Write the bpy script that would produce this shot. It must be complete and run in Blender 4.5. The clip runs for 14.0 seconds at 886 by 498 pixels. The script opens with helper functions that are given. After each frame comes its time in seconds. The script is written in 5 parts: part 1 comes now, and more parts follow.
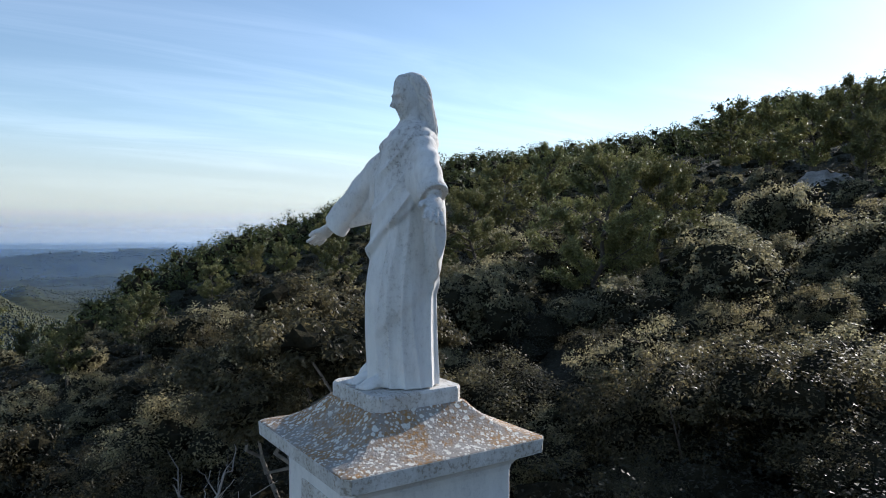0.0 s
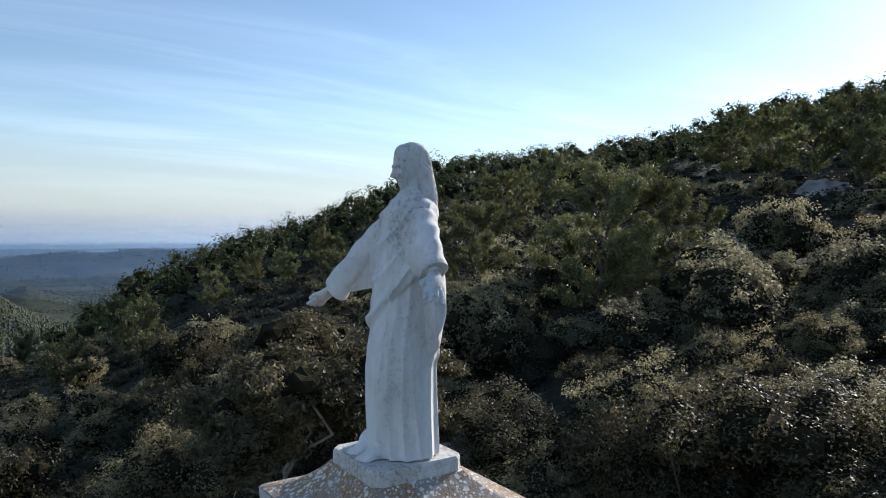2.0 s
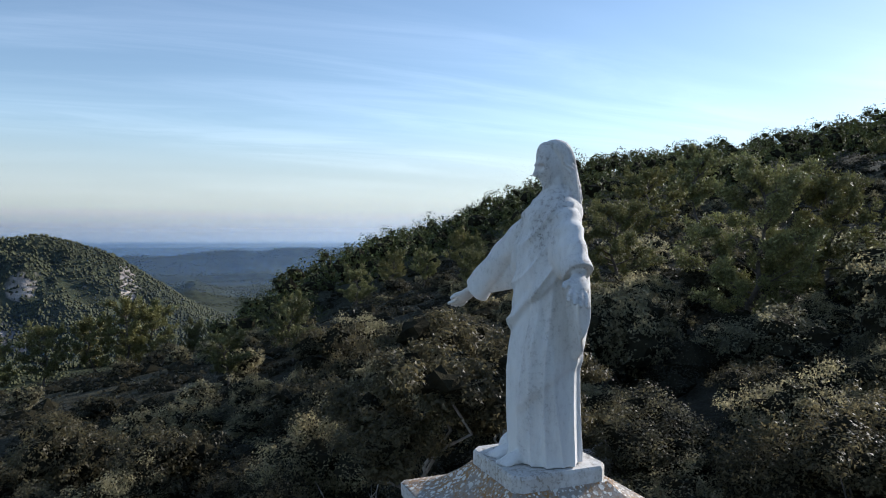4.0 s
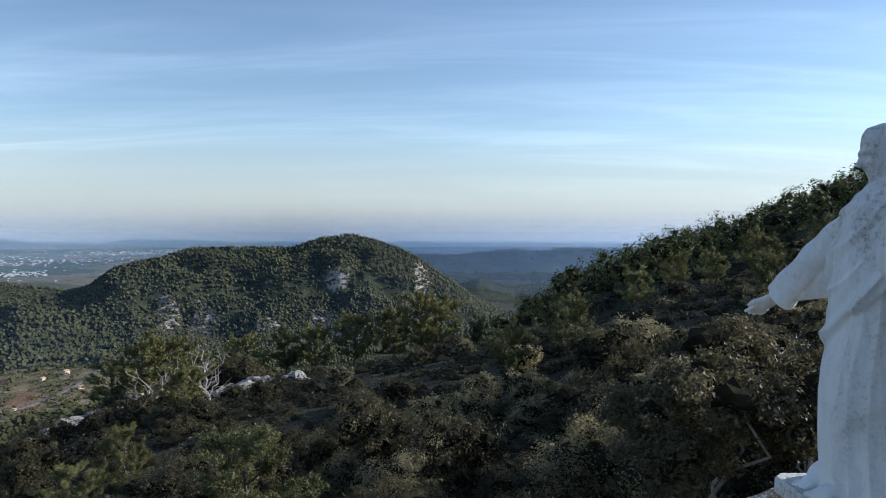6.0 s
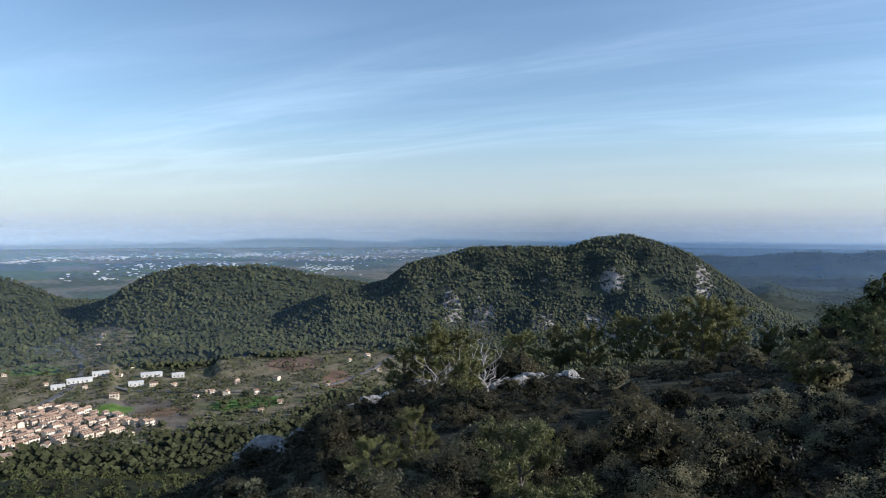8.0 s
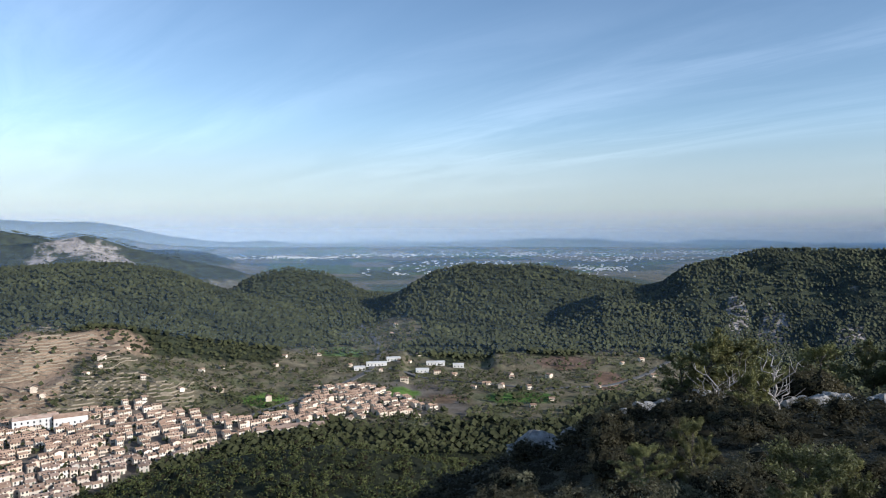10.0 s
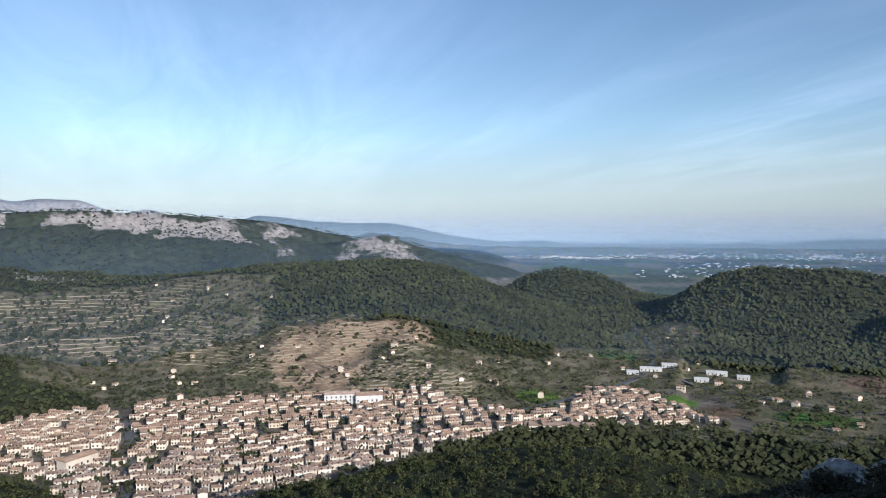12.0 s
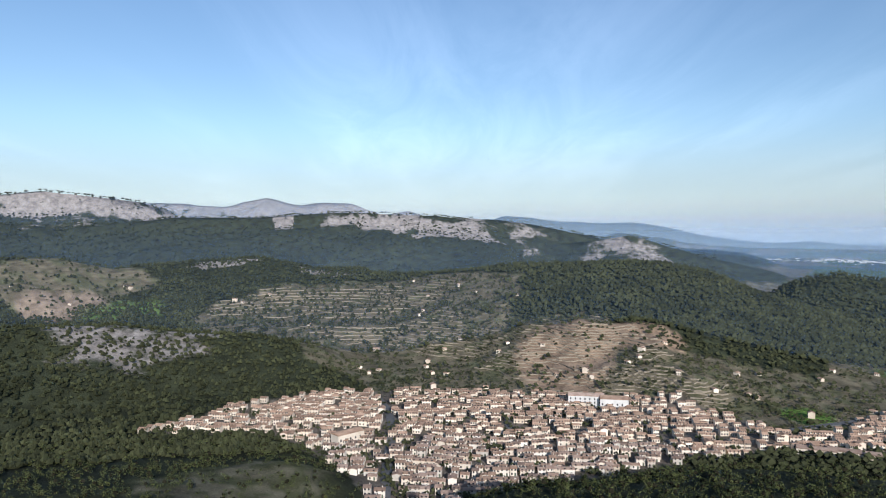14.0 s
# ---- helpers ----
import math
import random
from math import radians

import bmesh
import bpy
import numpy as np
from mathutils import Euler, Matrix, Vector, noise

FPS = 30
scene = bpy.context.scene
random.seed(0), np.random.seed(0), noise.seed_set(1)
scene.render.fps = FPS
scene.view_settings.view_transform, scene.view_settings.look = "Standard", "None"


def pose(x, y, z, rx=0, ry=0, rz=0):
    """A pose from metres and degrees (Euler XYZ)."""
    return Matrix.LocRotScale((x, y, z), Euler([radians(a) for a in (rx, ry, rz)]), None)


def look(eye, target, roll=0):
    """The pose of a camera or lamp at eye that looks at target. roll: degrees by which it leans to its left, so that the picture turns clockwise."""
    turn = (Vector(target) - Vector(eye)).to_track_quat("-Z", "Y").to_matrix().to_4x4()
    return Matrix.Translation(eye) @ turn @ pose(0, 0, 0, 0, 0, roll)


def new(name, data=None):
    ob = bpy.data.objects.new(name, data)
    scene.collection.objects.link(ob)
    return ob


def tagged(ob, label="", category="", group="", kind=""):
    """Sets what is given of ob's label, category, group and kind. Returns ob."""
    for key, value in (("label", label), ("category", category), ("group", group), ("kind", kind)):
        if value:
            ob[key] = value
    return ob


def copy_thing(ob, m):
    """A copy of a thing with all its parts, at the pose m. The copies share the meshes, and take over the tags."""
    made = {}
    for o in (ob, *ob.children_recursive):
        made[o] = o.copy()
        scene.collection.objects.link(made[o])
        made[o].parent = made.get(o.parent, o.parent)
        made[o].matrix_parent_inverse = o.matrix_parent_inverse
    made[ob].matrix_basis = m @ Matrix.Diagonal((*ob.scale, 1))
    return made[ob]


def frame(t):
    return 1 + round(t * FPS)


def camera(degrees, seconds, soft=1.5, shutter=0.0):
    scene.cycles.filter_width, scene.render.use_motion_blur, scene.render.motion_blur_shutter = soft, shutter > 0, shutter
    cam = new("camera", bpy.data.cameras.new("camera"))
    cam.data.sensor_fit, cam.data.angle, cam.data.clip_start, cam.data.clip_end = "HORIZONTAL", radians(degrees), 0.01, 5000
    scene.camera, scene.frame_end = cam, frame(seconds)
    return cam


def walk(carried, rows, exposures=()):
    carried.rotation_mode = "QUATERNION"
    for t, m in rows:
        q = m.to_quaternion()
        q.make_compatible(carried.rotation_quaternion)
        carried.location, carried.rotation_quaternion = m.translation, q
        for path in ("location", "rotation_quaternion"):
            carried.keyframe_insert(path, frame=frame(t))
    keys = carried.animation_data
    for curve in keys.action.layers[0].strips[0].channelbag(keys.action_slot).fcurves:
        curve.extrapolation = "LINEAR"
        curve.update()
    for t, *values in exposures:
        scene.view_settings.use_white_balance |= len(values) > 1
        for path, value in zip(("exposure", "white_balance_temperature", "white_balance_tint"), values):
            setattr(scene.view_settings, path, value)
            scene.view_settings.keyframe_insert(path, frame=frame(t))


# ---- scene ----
# ---- camera: a drone that climbs beside the statue, then turns left where it hovers ----
cam = camera(65.4, 14.0, 1.0)
PITCH = 88.5
PATH = [
    (0.0, pose(0, 0, -0.66, PITCH, 0, 0)),
    (0.5, pose(0, 0, -0.474, PITCH, 0, 0)),
    (1.0, pose(0, 0, -0.287, PITCH, 0, 0)),
    (1.5, pose(0, 0, -0.09, PITCH, 0, 0)),
    (2.0, pose(0, 0, 0, PITCH, 0, 0)),
    (2.4, pose(0, 0, 0, PITCH, 0, 0.15)),
    (3.3, pose(-0.02, 0.06, 0, PITCH, 0, 4.6)),
    (4.3, pose(-0.06, 0.13, 0, PITCH, 0, 14.75)),
    (5.0, pose(-0.095, 0.165, 0, PITCH, 0, 22.75)),
    (6.0, pose(-0.12, 0.17, 0, PITCH, 0, 34.2)),
    (7.0, pose(-0.13, 0.17, 0, PITCH, 0, 45.47)),
    (8.0, pose(-0.14, 0.16, 0, PITCH, 0, 56.7)),
    (10.5, pose(-0.15, 0.15, 0, PITCH, 0, 84.65)),
    (11.5, pose(-0.15, 0.15, 0, PITCH, 0, 95.8)),
    (12.5, pose(-0.15, 0.15, 0, PITCH, 0, 107.1)),
    (13.0, pose(-0.15, 0.15, 0, PITCH, 0, 112.7)),
    (13.5, pose(-0.15, 0.15, 0, PITCH, 0, 118.25)),
    (13.8, pose(-0.15, 0.15, 0, PITCH, 0, 121.15)),
    (14.0, pose(-0.15, 0.15, 0, PITCH, 0, 121.6)),
]
EXPOSURE = [(0.0, 0.22, 6300, 11), (5.0, 0.15, 6150, 11), (8.0, 0.12, 6000, 10), (10.5, 0.0, 5950, 10), (14.0, -0.16, 5880, 10)]
walk(cam, PATH, EXPOSURE)

# ---- light: low winter sun over the hillside, thin cirrus ----
SUN_BEARING, SUN_HEIGHT = -43.0, 20.5      # bearings are degrees to the left of +Y
SUN_POWER, SKY_POWER = 5.2, 0.14
sun = new("sun", bpy.data.lights.new("sun", "SUN"))
sun.data.energy, sun.data.angle, sun.data.color = SUN_POWER, radians(0.53), (1.0, 0.94, 0.86)
_b, _e = radians(SUN_BEARING), radians(SUN_HEIGHT)
sun_way = Vector((-math.sin(_b) * math.cos(_e), math.cos(_b) * math.cos(_e), math.sin(_e)))
sun.matrix_world = look(sun_way * 50, (0, 0, 0))


class Nodes:
    """Short hand for node trees."""

    def __init__(self, tree):
        self.tree = tree
        tree.nodes.clear()

    def add(self, kind, **values):
        node = self.tree.nodes.new(kind)
        for key, value in values.items():
            setattr(node, key, value)
        return node

    def link(self, a, b):
        self.tree.links.new(a, b)

    def put(self, socket, value):
        if isinstance(value, bpy.types.NodeSocket):
            self.link(value, socket)
        elif value is not None:
            socket.default_value = value

    def math(self, op, a, b=None, clamp=False):
        n = self.add("ShaderNodeMath", operation=op, use_clamp=clamp)
        self.put(n.inputs[0], a)
        self.put(n.inputs[1], b)
        return n.outputs[0]

    def mix(self, fac, a, b, blend="MIX"):
        n = self.add("ShaderNodeMix", data_type="RGBA", blend_type=blend)
        self.put(n.inputs[0], fac)
        self.put(n.inputs[6], a)
        self.put(n.inputs[7], b)
        return n.outputs[2]

    def noise(self, vector, scale, detail=4, rough=0.55, distortion=0.0):
        n = self.add("ShaderNodeTexNoise")
        self.put(n.inputs["Vector"], vector)
        n.inputs["Scale"].default_value, n.inputs["Detail"].default_value = scale, detail
        n.inputs["Roughness"].default_value, n.inputs["Distortion"].default_value = rough, distortion
        return n.outputs[0]

    def ramp(self, value, stops, smooth=False):
        n = self.add("ShaderNodeValToRGB")
        n.color_ramp.interpolation = "EASE" if smooth else "LINEAR"
        while len(n.color_ramp.elements) < len(stops):
            n.color_ramp.elements.new(0.5)
        for e, (p, c) in zip(n.color_ramp.elements, stops):
            e.position = p
            e.color = (*c, 1) if isinstance(c, tuple) else (c, c, c, 1)
        self.put(n.inputs[0], value)
        return n.outputs[0]


def make_sky():
    world = bpy.data.worlds.new("sky")
    scene.world = world
    world.use_nodes = True
    n = Nodes(world.node_tree)
    sky = n.add("ShaderNodeTexSky", sky_type="NISHITA", sun_disc=False)
    sky.sun_elevation, sky.sun_rotation = _e, -_b
    sky.altitude, sky.air_density, sky.dust_density, sky.ozone_density = 300, 1.0, 0.2, 1.9
    way = n.add("ShaderNodeTexCoord").outputs["Generated"]
    sep = n.add("ShaderNodeSeparateXYZ")
    n.link(way, sep.inputs[0])
    up = n.math("MAXIMUM", sep.outputs[2], 0.0)
    flat = n.math("ADD", up, 0.10)
    com = n.add("ShaderNodeCombineXYZ")
    n.link(n.math("DIVIDE", sep.outputs[0], flat), com.inputs[0])
    n.link(n.math("DIVIDE", sep.outputs[1], flat), com.inputs[1])
    turn = n.add("ShaderNodeMapping", vector_type="TEXTURE")
    turn.inputs["Rotation"].default_value = (0, 0, radians(33))
    turn.inputs["Scale"].default_value = (4.2, 1.0, 1.0)
    turn.inputs["Location"].default_value = (5.3, 2.6, 0)
    n.link(com.outputs[0], turn.inputs[0])
    big = n.noise(turn.outputs[0], 0.75, 3, 0.5, 0.5)
    fine = n.noise(turn.outputs[0], 2.4, 7, 0.62, 0.8)
    veil = n.math("MULTIPLY", n.ramp(big, [(0.36, 0.0), (0.62, 1.0)], True), n.ramp(fine, [(0.3, 0.1), (0.72, 1.0)], True))
    low = n.ramp(sep.outputs[2], [(0.0, 0.3), (0.08, 1.0), (0.2, 0.8), (0.4, 0.35)], True)
    fac = n.math("MULTIPLY", n.math("MULTIPLY", veil, low), 0.42, True)
    lit = n.mix(1.0, sky.outputs[0], (1.15, 1.12, 1.1, 1), "MULTIPLY")
    cloud = n.mix(1.0, lit, (2.2, 2.25, 2.4, 1), "ADD")
    colour = n.mix(fac, sky.outputs[0], cloud)
    # pale haze along the horizon
    pale = n.ramp(n.math("ABSOLUTE", sep.outputs[2]), [(0.0, 0.75), (0.05, 0.5), (0.16, 0.0)], True)
    colour = n.mix(pale, colour, (3.55, 3.68, 3.9, 1))
    back = n.add("ShaderNodeBackground")
    back.inputs["Strength"].default_value = SKY_POWER
    n.link(colour, back.inputs["Color"])
    n.link(back.outputs[0], n.add("ShaderNodeOutputWorld").inputs[0])


make_sky()


# ---- materials ----
def material(name, dark, light, scale=1.0, rough=0.8, bump=0.3, fine=12.0, spec=0.3, island=0.0, each=0.0, thin=0.0, land=False):
    """A mottled surface: two colours mixed by coarse and fine noise at world size; island / each vary it per loose piece / per object."""
    m = bpy.data.materials.new(name)
    m.use_nodes = True
    n = Nodes(m.node_tree)
    geo = n.add("ShaderNodeNewGeometry")
    pos = geo.outputs["Position"]
    coarse = n.noise(pos, scale, 5)
    grain = n.noise(pos, scale * fine, 4, 0.65)
    fac = n.math("ADD", n.math("MULTIPLY", n.math("SUBTRACT", coarse, 0.5), 1.8), n.math("MULTIPLY", grain, 1.0), True)
    colour = n.mix(fac, (*dark, 1), (*light, 1))
    if land:
        at = n.add("ShaderNodeVertexColor", layer_name="land")
        gain = n.ramp(fac, [(0.0, 0.4), (1.0, 1.65)])
        colour = n.mix(1.0, at.outputs[0], gain, "MULTIPLY")
        patch = n.math("ADD", n.noise(pos, 0.022, 9, 0.68), n.math("MULTIPLY", n.math("SUBTRACT", at.outputs[1], 0.5), 0.75))
        bare = n.ramp(patch, [(0.47, 0.0), (0.60, 1.0)])
        stone = n.ramp(n.noise(pos, 0.06, 6, 0.65), [(0.3, (0.17, 0.15, 0.135)), (0.5, (0.36, 0.31, 0.27)), (0.7, (0.50, 0.44, 0.385))])
        colour = n.mix(n.math("MULTIPLY", bare, n.math("GREATER_THAN", at.outputs[1], 0.02)), colour, stone)
    if island:
        gain = n.ramp(geo.outputs["Random Per Island"], [(0.0, 1 - island), (0.6, 1.0), (1.0, 1 + island)])
        colour = n.mix(1.0, colour, gain, "MULTIPLY")
    if each:
        rnd = n.add("ShaderNodeObjectInfo").outputs["Random"]
        gain = n.ramp(rnd, [(0.0, (1 - each, 1 - each, 1 - each)), (0.5, (1 + 0.4 * each, 1.0, 1 - 0.5 * each)), (1.0, (1 + each, 1 + each, 1 + each))])
        colour = n.mix(1.0, colour, gain, "MULTIPLY")
    p = n.add("ShaderNodeBsdfPrincipled")
    n.link(colour, p.inputs["Base Color"])
    p.inputs["Roughness"].default_value = rough
    p.inputs["Specular IOR Level"].default_value = spec
    if bump:
        b = n.add("ShaderNodeBump")
        b.inputs["Strength"].default_value = bump
        b.inputs["Distance"].default_value = 0.3 / scale
        n.link(n.math("ADD", coarse, n.math("MULTIPLY", grain, 0.5)), b.inputs["Height"])
        n.link(b.outputs[0], p.inputs["Normal"])
    out = p.outputs[0]
    if thin:
        tr = n.add("ShaderNodeBsdfTranslucent")
        n.link(colour, tr.inputs[0])
        mx = n.add("ShaderNodeMixShader")
        mx.inputs[0].default_value = thin
        n.link(out, mx.inputs[1])
        n.link(tr.outputs[0], mx.inputs[2])
        out = mx.outputs[0]
    n.link(out, n.add("ShaderNodeOutputMaterial").inputs[0])
    return m


LAND = material("land", (0.1, 0.1, 0.1), (0.2, 0.2, 0.2), 0.05, 0.95, 0.5, 14, 0.1, land=True)
ROCK = material("limestone", (0.17, 0.16, 0.15), (0.46, 0.435, 0.4), 0.9, 0.9, 0.9, 7, 0.2)
# dark and bright bush leaf, set apart to colour shaded and lit slopes
LEAF_OAK_DARK = material("oak_leaves_dark", (0.055, 0.052, 0.031), (0.155, 0.143, 0.084), 0.6, 0.5, 0, 6, 0.3, island=0.35, each=0.25, thin=0.55)
LEAF_MASTIC_LIT = material("mastic_leaves_lit", (0.16, 0.15, 0.09), (0.38, 0.355, 0.22), 0.6, 0.55, 0, 6, 0.3, island=0.35, each=0.25, thin=0.6)
# filler mass inside crowns; its near-black colour stands for shade between leaves
INNER_SHADE = material("inner_shade", (0.014, 0.013, 0.009), (0.04, 0.036, 0.022), 4.0, 0.95, 0.8, 6, 0.02)
# scrub leaf darkened in its colour, so gaps between bushes look shaded
LEAF_SCRUB_SHADED = material("scrub_leaves_shaded", (0.024, 0.023, 0.014), (0.066, 0.062, 0.036), 0.5, 0.5, 0, 6, 0.3, island=0.35, thin=0.5)
NEEDLE = material("pine_needles", (0.105, 0.115, 0.045), (0.24, 0.24, 0.095), 0.5, 0.55, 0, 6, 0.3, island=0.4, each=0.25, thin=0.25)
WOODS = material("far_woods", (0.03, 0.034, 0.016), (0.092, 0.095, 0.042), 0.012, 0.8, 0, 30, 0.15, island=0.35, thin=0.1)
PINEWOOD = material("pine_wood", (0.045, 0.055, 0.018), (0.12, 0.13, 0.042), 0.05, 0.7, 0, 12, 0.2, island=0.4, thin=0.15)
BARK = material("bark", (0.06, 0.05, 0.04), (0.16, 0.14, 0.12), 3.0, 0.9, 0.6, 8, 0.1)
PALE_BARK = material("pale_bark", (0.16, 0.14, 0.12), (0.36, 0.33, 0.29), 4.0, 0.9, 0.5, 8, 0.1)
DEADWOOD = material("dead_wood", (0.25, 0.22, 0.2), (0.5, 0.46, 0.42), 3.0, 0.85, 0.4, 8, 0.1)
WALL = material("lime_plaster", (0.54, 0.45, 0.36), (0.88, 0.83, 0.75), 0.06, 0.9, 0.1, 40, 0.1, island=0.2, each=0.22)
TILES = material("clay_tiles", (0.27, 0.175, 0.13), (0.52, 0.385, 0.3), 0.2, 0.9, 0.4, 12, 0.1, island=0.3, each=0.25)
GLASS = material("dark_window", (0.02, 0.022, 0.025), (0.05, 0.05, 0.055), 1.0, 0.25, 0, 4, 0.5)
SHUTTER = material("shutter", (0.06, 0.09, 0.06), (0.12, 0.13, 0.1), 1.0, 0.6, 0, 4, 0.3, each=0.3)
ASPHALT = material("asphalt", (0.11, 0.105, 0.1), (0.2, 0.19, 0.18), 0.3, 0.95, 0.1, 10, 0.1)
DRYWALL = material("dry_stone", (0.2, 0.165, 0.12), (0.4, 0.335, 0.25), 0.5, 0.95, 0.6, 10, 0.1)


# ---- mesh helpers ----
RNG = np.random.default_rng(7)


def mesh_np(name, verts, faces, mat, smooth=False):
    """A mesh from numpy arrays: verts (n, 3) and faces (m, 3 or 4)."""
    verts, faces = np.asarray(verts, np.float32), np.asarray(faces, np.int32)
    me = bpy.data.meshes.new(name)
    k = faces.shape[1]
    me.vertices.add(len(verts))
    me.vertices.foreach_set("co", verts.ravel())
    me.loops.add(faces.size)
    me.loops.foreach_set("vertex_index", faces.ravel())
    me.polygons.add(len(faces))
    me.polygons.foreach_set("loop_start", np.arange(0, faces.size, k, dtype=np.int32))
    me.polygons.foreach_set("use_smooth", np.full(len(faces), smooth))
    me.update(calc_edges=True)
    me.validate()
    me.materials.append(mat)
    return me


def part(name, data, parent, label="", m=None):
    """Links a mesh (or bmesh with its material) as one part of a thing."""
    ob = new(name, data)
    ob.parent = parent
    if m is not None:
        ob.matrix_local = m
    return tagged(ob, label)


def from_bm(name, bm, mat, smooth=False):
    me = bpy.data.meshes.new(name)
    bmesh.ops.recalc_face_normals(bm, faces=bm.faces)
    for f in bm.faces:
        f.smooth = smooth
    bm.to_mesh(me)
    bm.free()
    me.materials.append(mat)
    return me


def lattice(ix, iy, seed):
    h = (ix.astype(np.int64) * 374761393 + iy.astype(np.int64) * 668265263 + seed * 974711) & 0x7FFFFFFF
    h = ((h ^ (h >> 13)) * 1274126177) & 0x7FFFFFFF
    return ((h ^ (h >> 16)) & 0xFFFF) / 32767.5 - 1.0


def vnoise(x, y, seed=0):
    ix, iy = np.floor(x), np.floor(y)
    fx, fy = x - ix, y - iy
    fx, fy = fx * fx * (3 - 2 * fx), fy * fy * (3 - 2 * fy)
    a, b = lattice(ix, iy, seed), lattice(ix + 1, iy, seed)
    c, d = lattice(ix, iy + 1, seed), lattice(ix + 1, iy + 1, seed)
    return (a * (1 - fx) + b * fx) * (1 - fy) + (c * (1 - fx) + d * fx) * fy


def fbm(x, y, octaves=5, seed=0):
    total, amp = 0, 1.0
    for i in range(octaves):
        total = total + amp * vnoise(x * 2 ** i + 17.3 * i, y * 2 ** i - 9.1 * i, seed + i)
        amp *= 0.5
    return total / 2


def polar(bearing, r):
    b = np.radians(bearing)
    return -np.sin(b) * r, np.cos(b) * r


# ---- the lie of the land ----
# the home mountain: heights along some bearings, (distance, height) pairs
SLOPES = {}


def slope(bearing, *pairs):
    SLOPES[bearing] = np.array(pairs, float)


slope(-180, (0, -5.5), (60, -12), (300, -90), (600, -165))
slope(-110, (0, -5.5), (60, 8), (300, 60), (500, 40), (900, -60))
slope(-40, (0, -5.5), (12, -4.2), (30, -0.8), (80, 6), (300, 56), (420, 40), (900, -160))
slope(-32.5, (0, -5.5), (12, -4.4), (30, -1.3), (80, 5), (300, 51), (420, 36), (900, -165))
slope(-25.5, (0, -5.5), (12, -4.6), (30, -1.8), (80, 4), (300, 45), (420, 30), (900, -165))
slope(-17, (0, -5.5), (12, -4.8), (30, -2.4), (80, 3), (300, 35), (400, 20), (900, -170))
slope(-10, (0, -5.5), (12, -5.0), (30, -3.2), (100, 2), (300, 30), (380, 15), (900, -175))
slope(-1, (0, -5.5), (12, -5.2), (30, -4.3), (100, 0), (300, 25), (380, 5), (900, -180))
slope(5, (0, -5.5), (30, -4.8), (100, -2), (300, 12), (380, -10), (900, -180))
slope(10.5, (0, -5.5), (30, -5.5), (100, -5), (300, 1), (380, -20), (900, -180))
slope(16, (0, -5.5), (30, -6.2), (100, -8), (300, -6), (380, -30), (900, -180))
slope(20, (0, -5.5), (30, -7), (100, -11), (300, -12), (400, -40), (900, -185))
slope(23.3, (0, -5.5), (30, -8), (100, -13), (300, -24), (400, -60), (900, -190))
slope(26.5, (0, -5.5), (30, -8.5), (100, -14.5), (300, -40), (400, -90), (900, -190))
slope(30, (0, -5.5), (30, -9), (100, -16), (150, -32), (350, -100), (900, -190))
slope(45, (0, -5.5), (20, -9), (100, -20), (115, -24), (350, -130), (700, -175))
slope(60, (0, -5.5), (20, -9.5), (95, -23), (110, -29), (330, -140), (600, -168))
slope(72, (0, -5.5), (20, -10.5), (85, -27), (105, -38), (300, -118), (480, -165))
slope(90, (0, -5.5), (30, -17), (250, -109), (385, -118), (480, -163))
slope(115, (0, -5.5), (30, -18), (250, -112), (330, -124), (430, -163))
slope(124, (0, -5.5), (30, -18), (250, -122), (340, -160), (500, -163))
slope(136, (0, -5.5), (30, -17), (250, -113), (350, -138), (430, -144), (520, -163))
slope(156, (0, -5.5), (30, -16), (250, -112), (420, -136), (560, -160))
slope(180, (0, -5.5), (60, -12), (300, -90), (600, -165))

RIDGES = []


def ridge(front, back, *points, foot=-170.0, cliff=0.0, shelf=0.0, rough=0.3, gully=150.0):
    """A mountain by its crest, (bearing, distance, height) points, and the reach of its slopes before and behind the crest.
    cliff, shelf: the share of its height that drops sheer at the crest, or half way down."""
    RIDGES.append((np.array(sorted(points), float), front, back, foot, cliff, shelf, rough, gully))


# the wooded table mountain across the gorge
ridge(300, 420, (28, 1400, -190), (31, 1380, -150), (33.1, 1370, -110), (35.7, 1360, -66), (37, 1350, -45), (39.7, 1350, -22), (41.7, 1350, -9), (44.3, 1350, -17),
      (46.6, 1340, -35), (50.3, 1330, -33), (54.1, 1320, -34), (57.8, 1300, -56), (59.7, 1290, -66), (61.5, 1280, -98), (66, 1260, -118), (71, 1260, -172), shelf=0.2, gully=110, rough=0.6)
ridge(160, 200, (27.5, 1900, -180), (31.2, 1900, -128), (35, 1900, -170), gully=70)
# the blue hills towards the sea
ridge(420, 300, (2, 3400, -90), (12, 3400, -80), (20.7, 3300, -84), (24.3, 3300, -76), (26.6, 3250, -97), (28.6, 3300, -86), (33.1, 3300, -112), (35.7, 3350, -108), (38, 3400, -130), gully=200)
# the round hills round the valley
ridge(320, 400, (60, 1600, -135), (65.5, 1560, -110), (68.6, 1520, -90), (71.5, 1520, -74), (74, 1500, -78), (76.7, 1500, -74), (79.7, 1480, -88), (81.8, 1450, -118), (84.5, 1420, -165))
ridge(220, 200, (85.5, 1750, -155), (88.7, 1750, -107), (91.7, 1750, -93), (94.3, 1740, -110), (97.5, 1730, -165), gully=90)
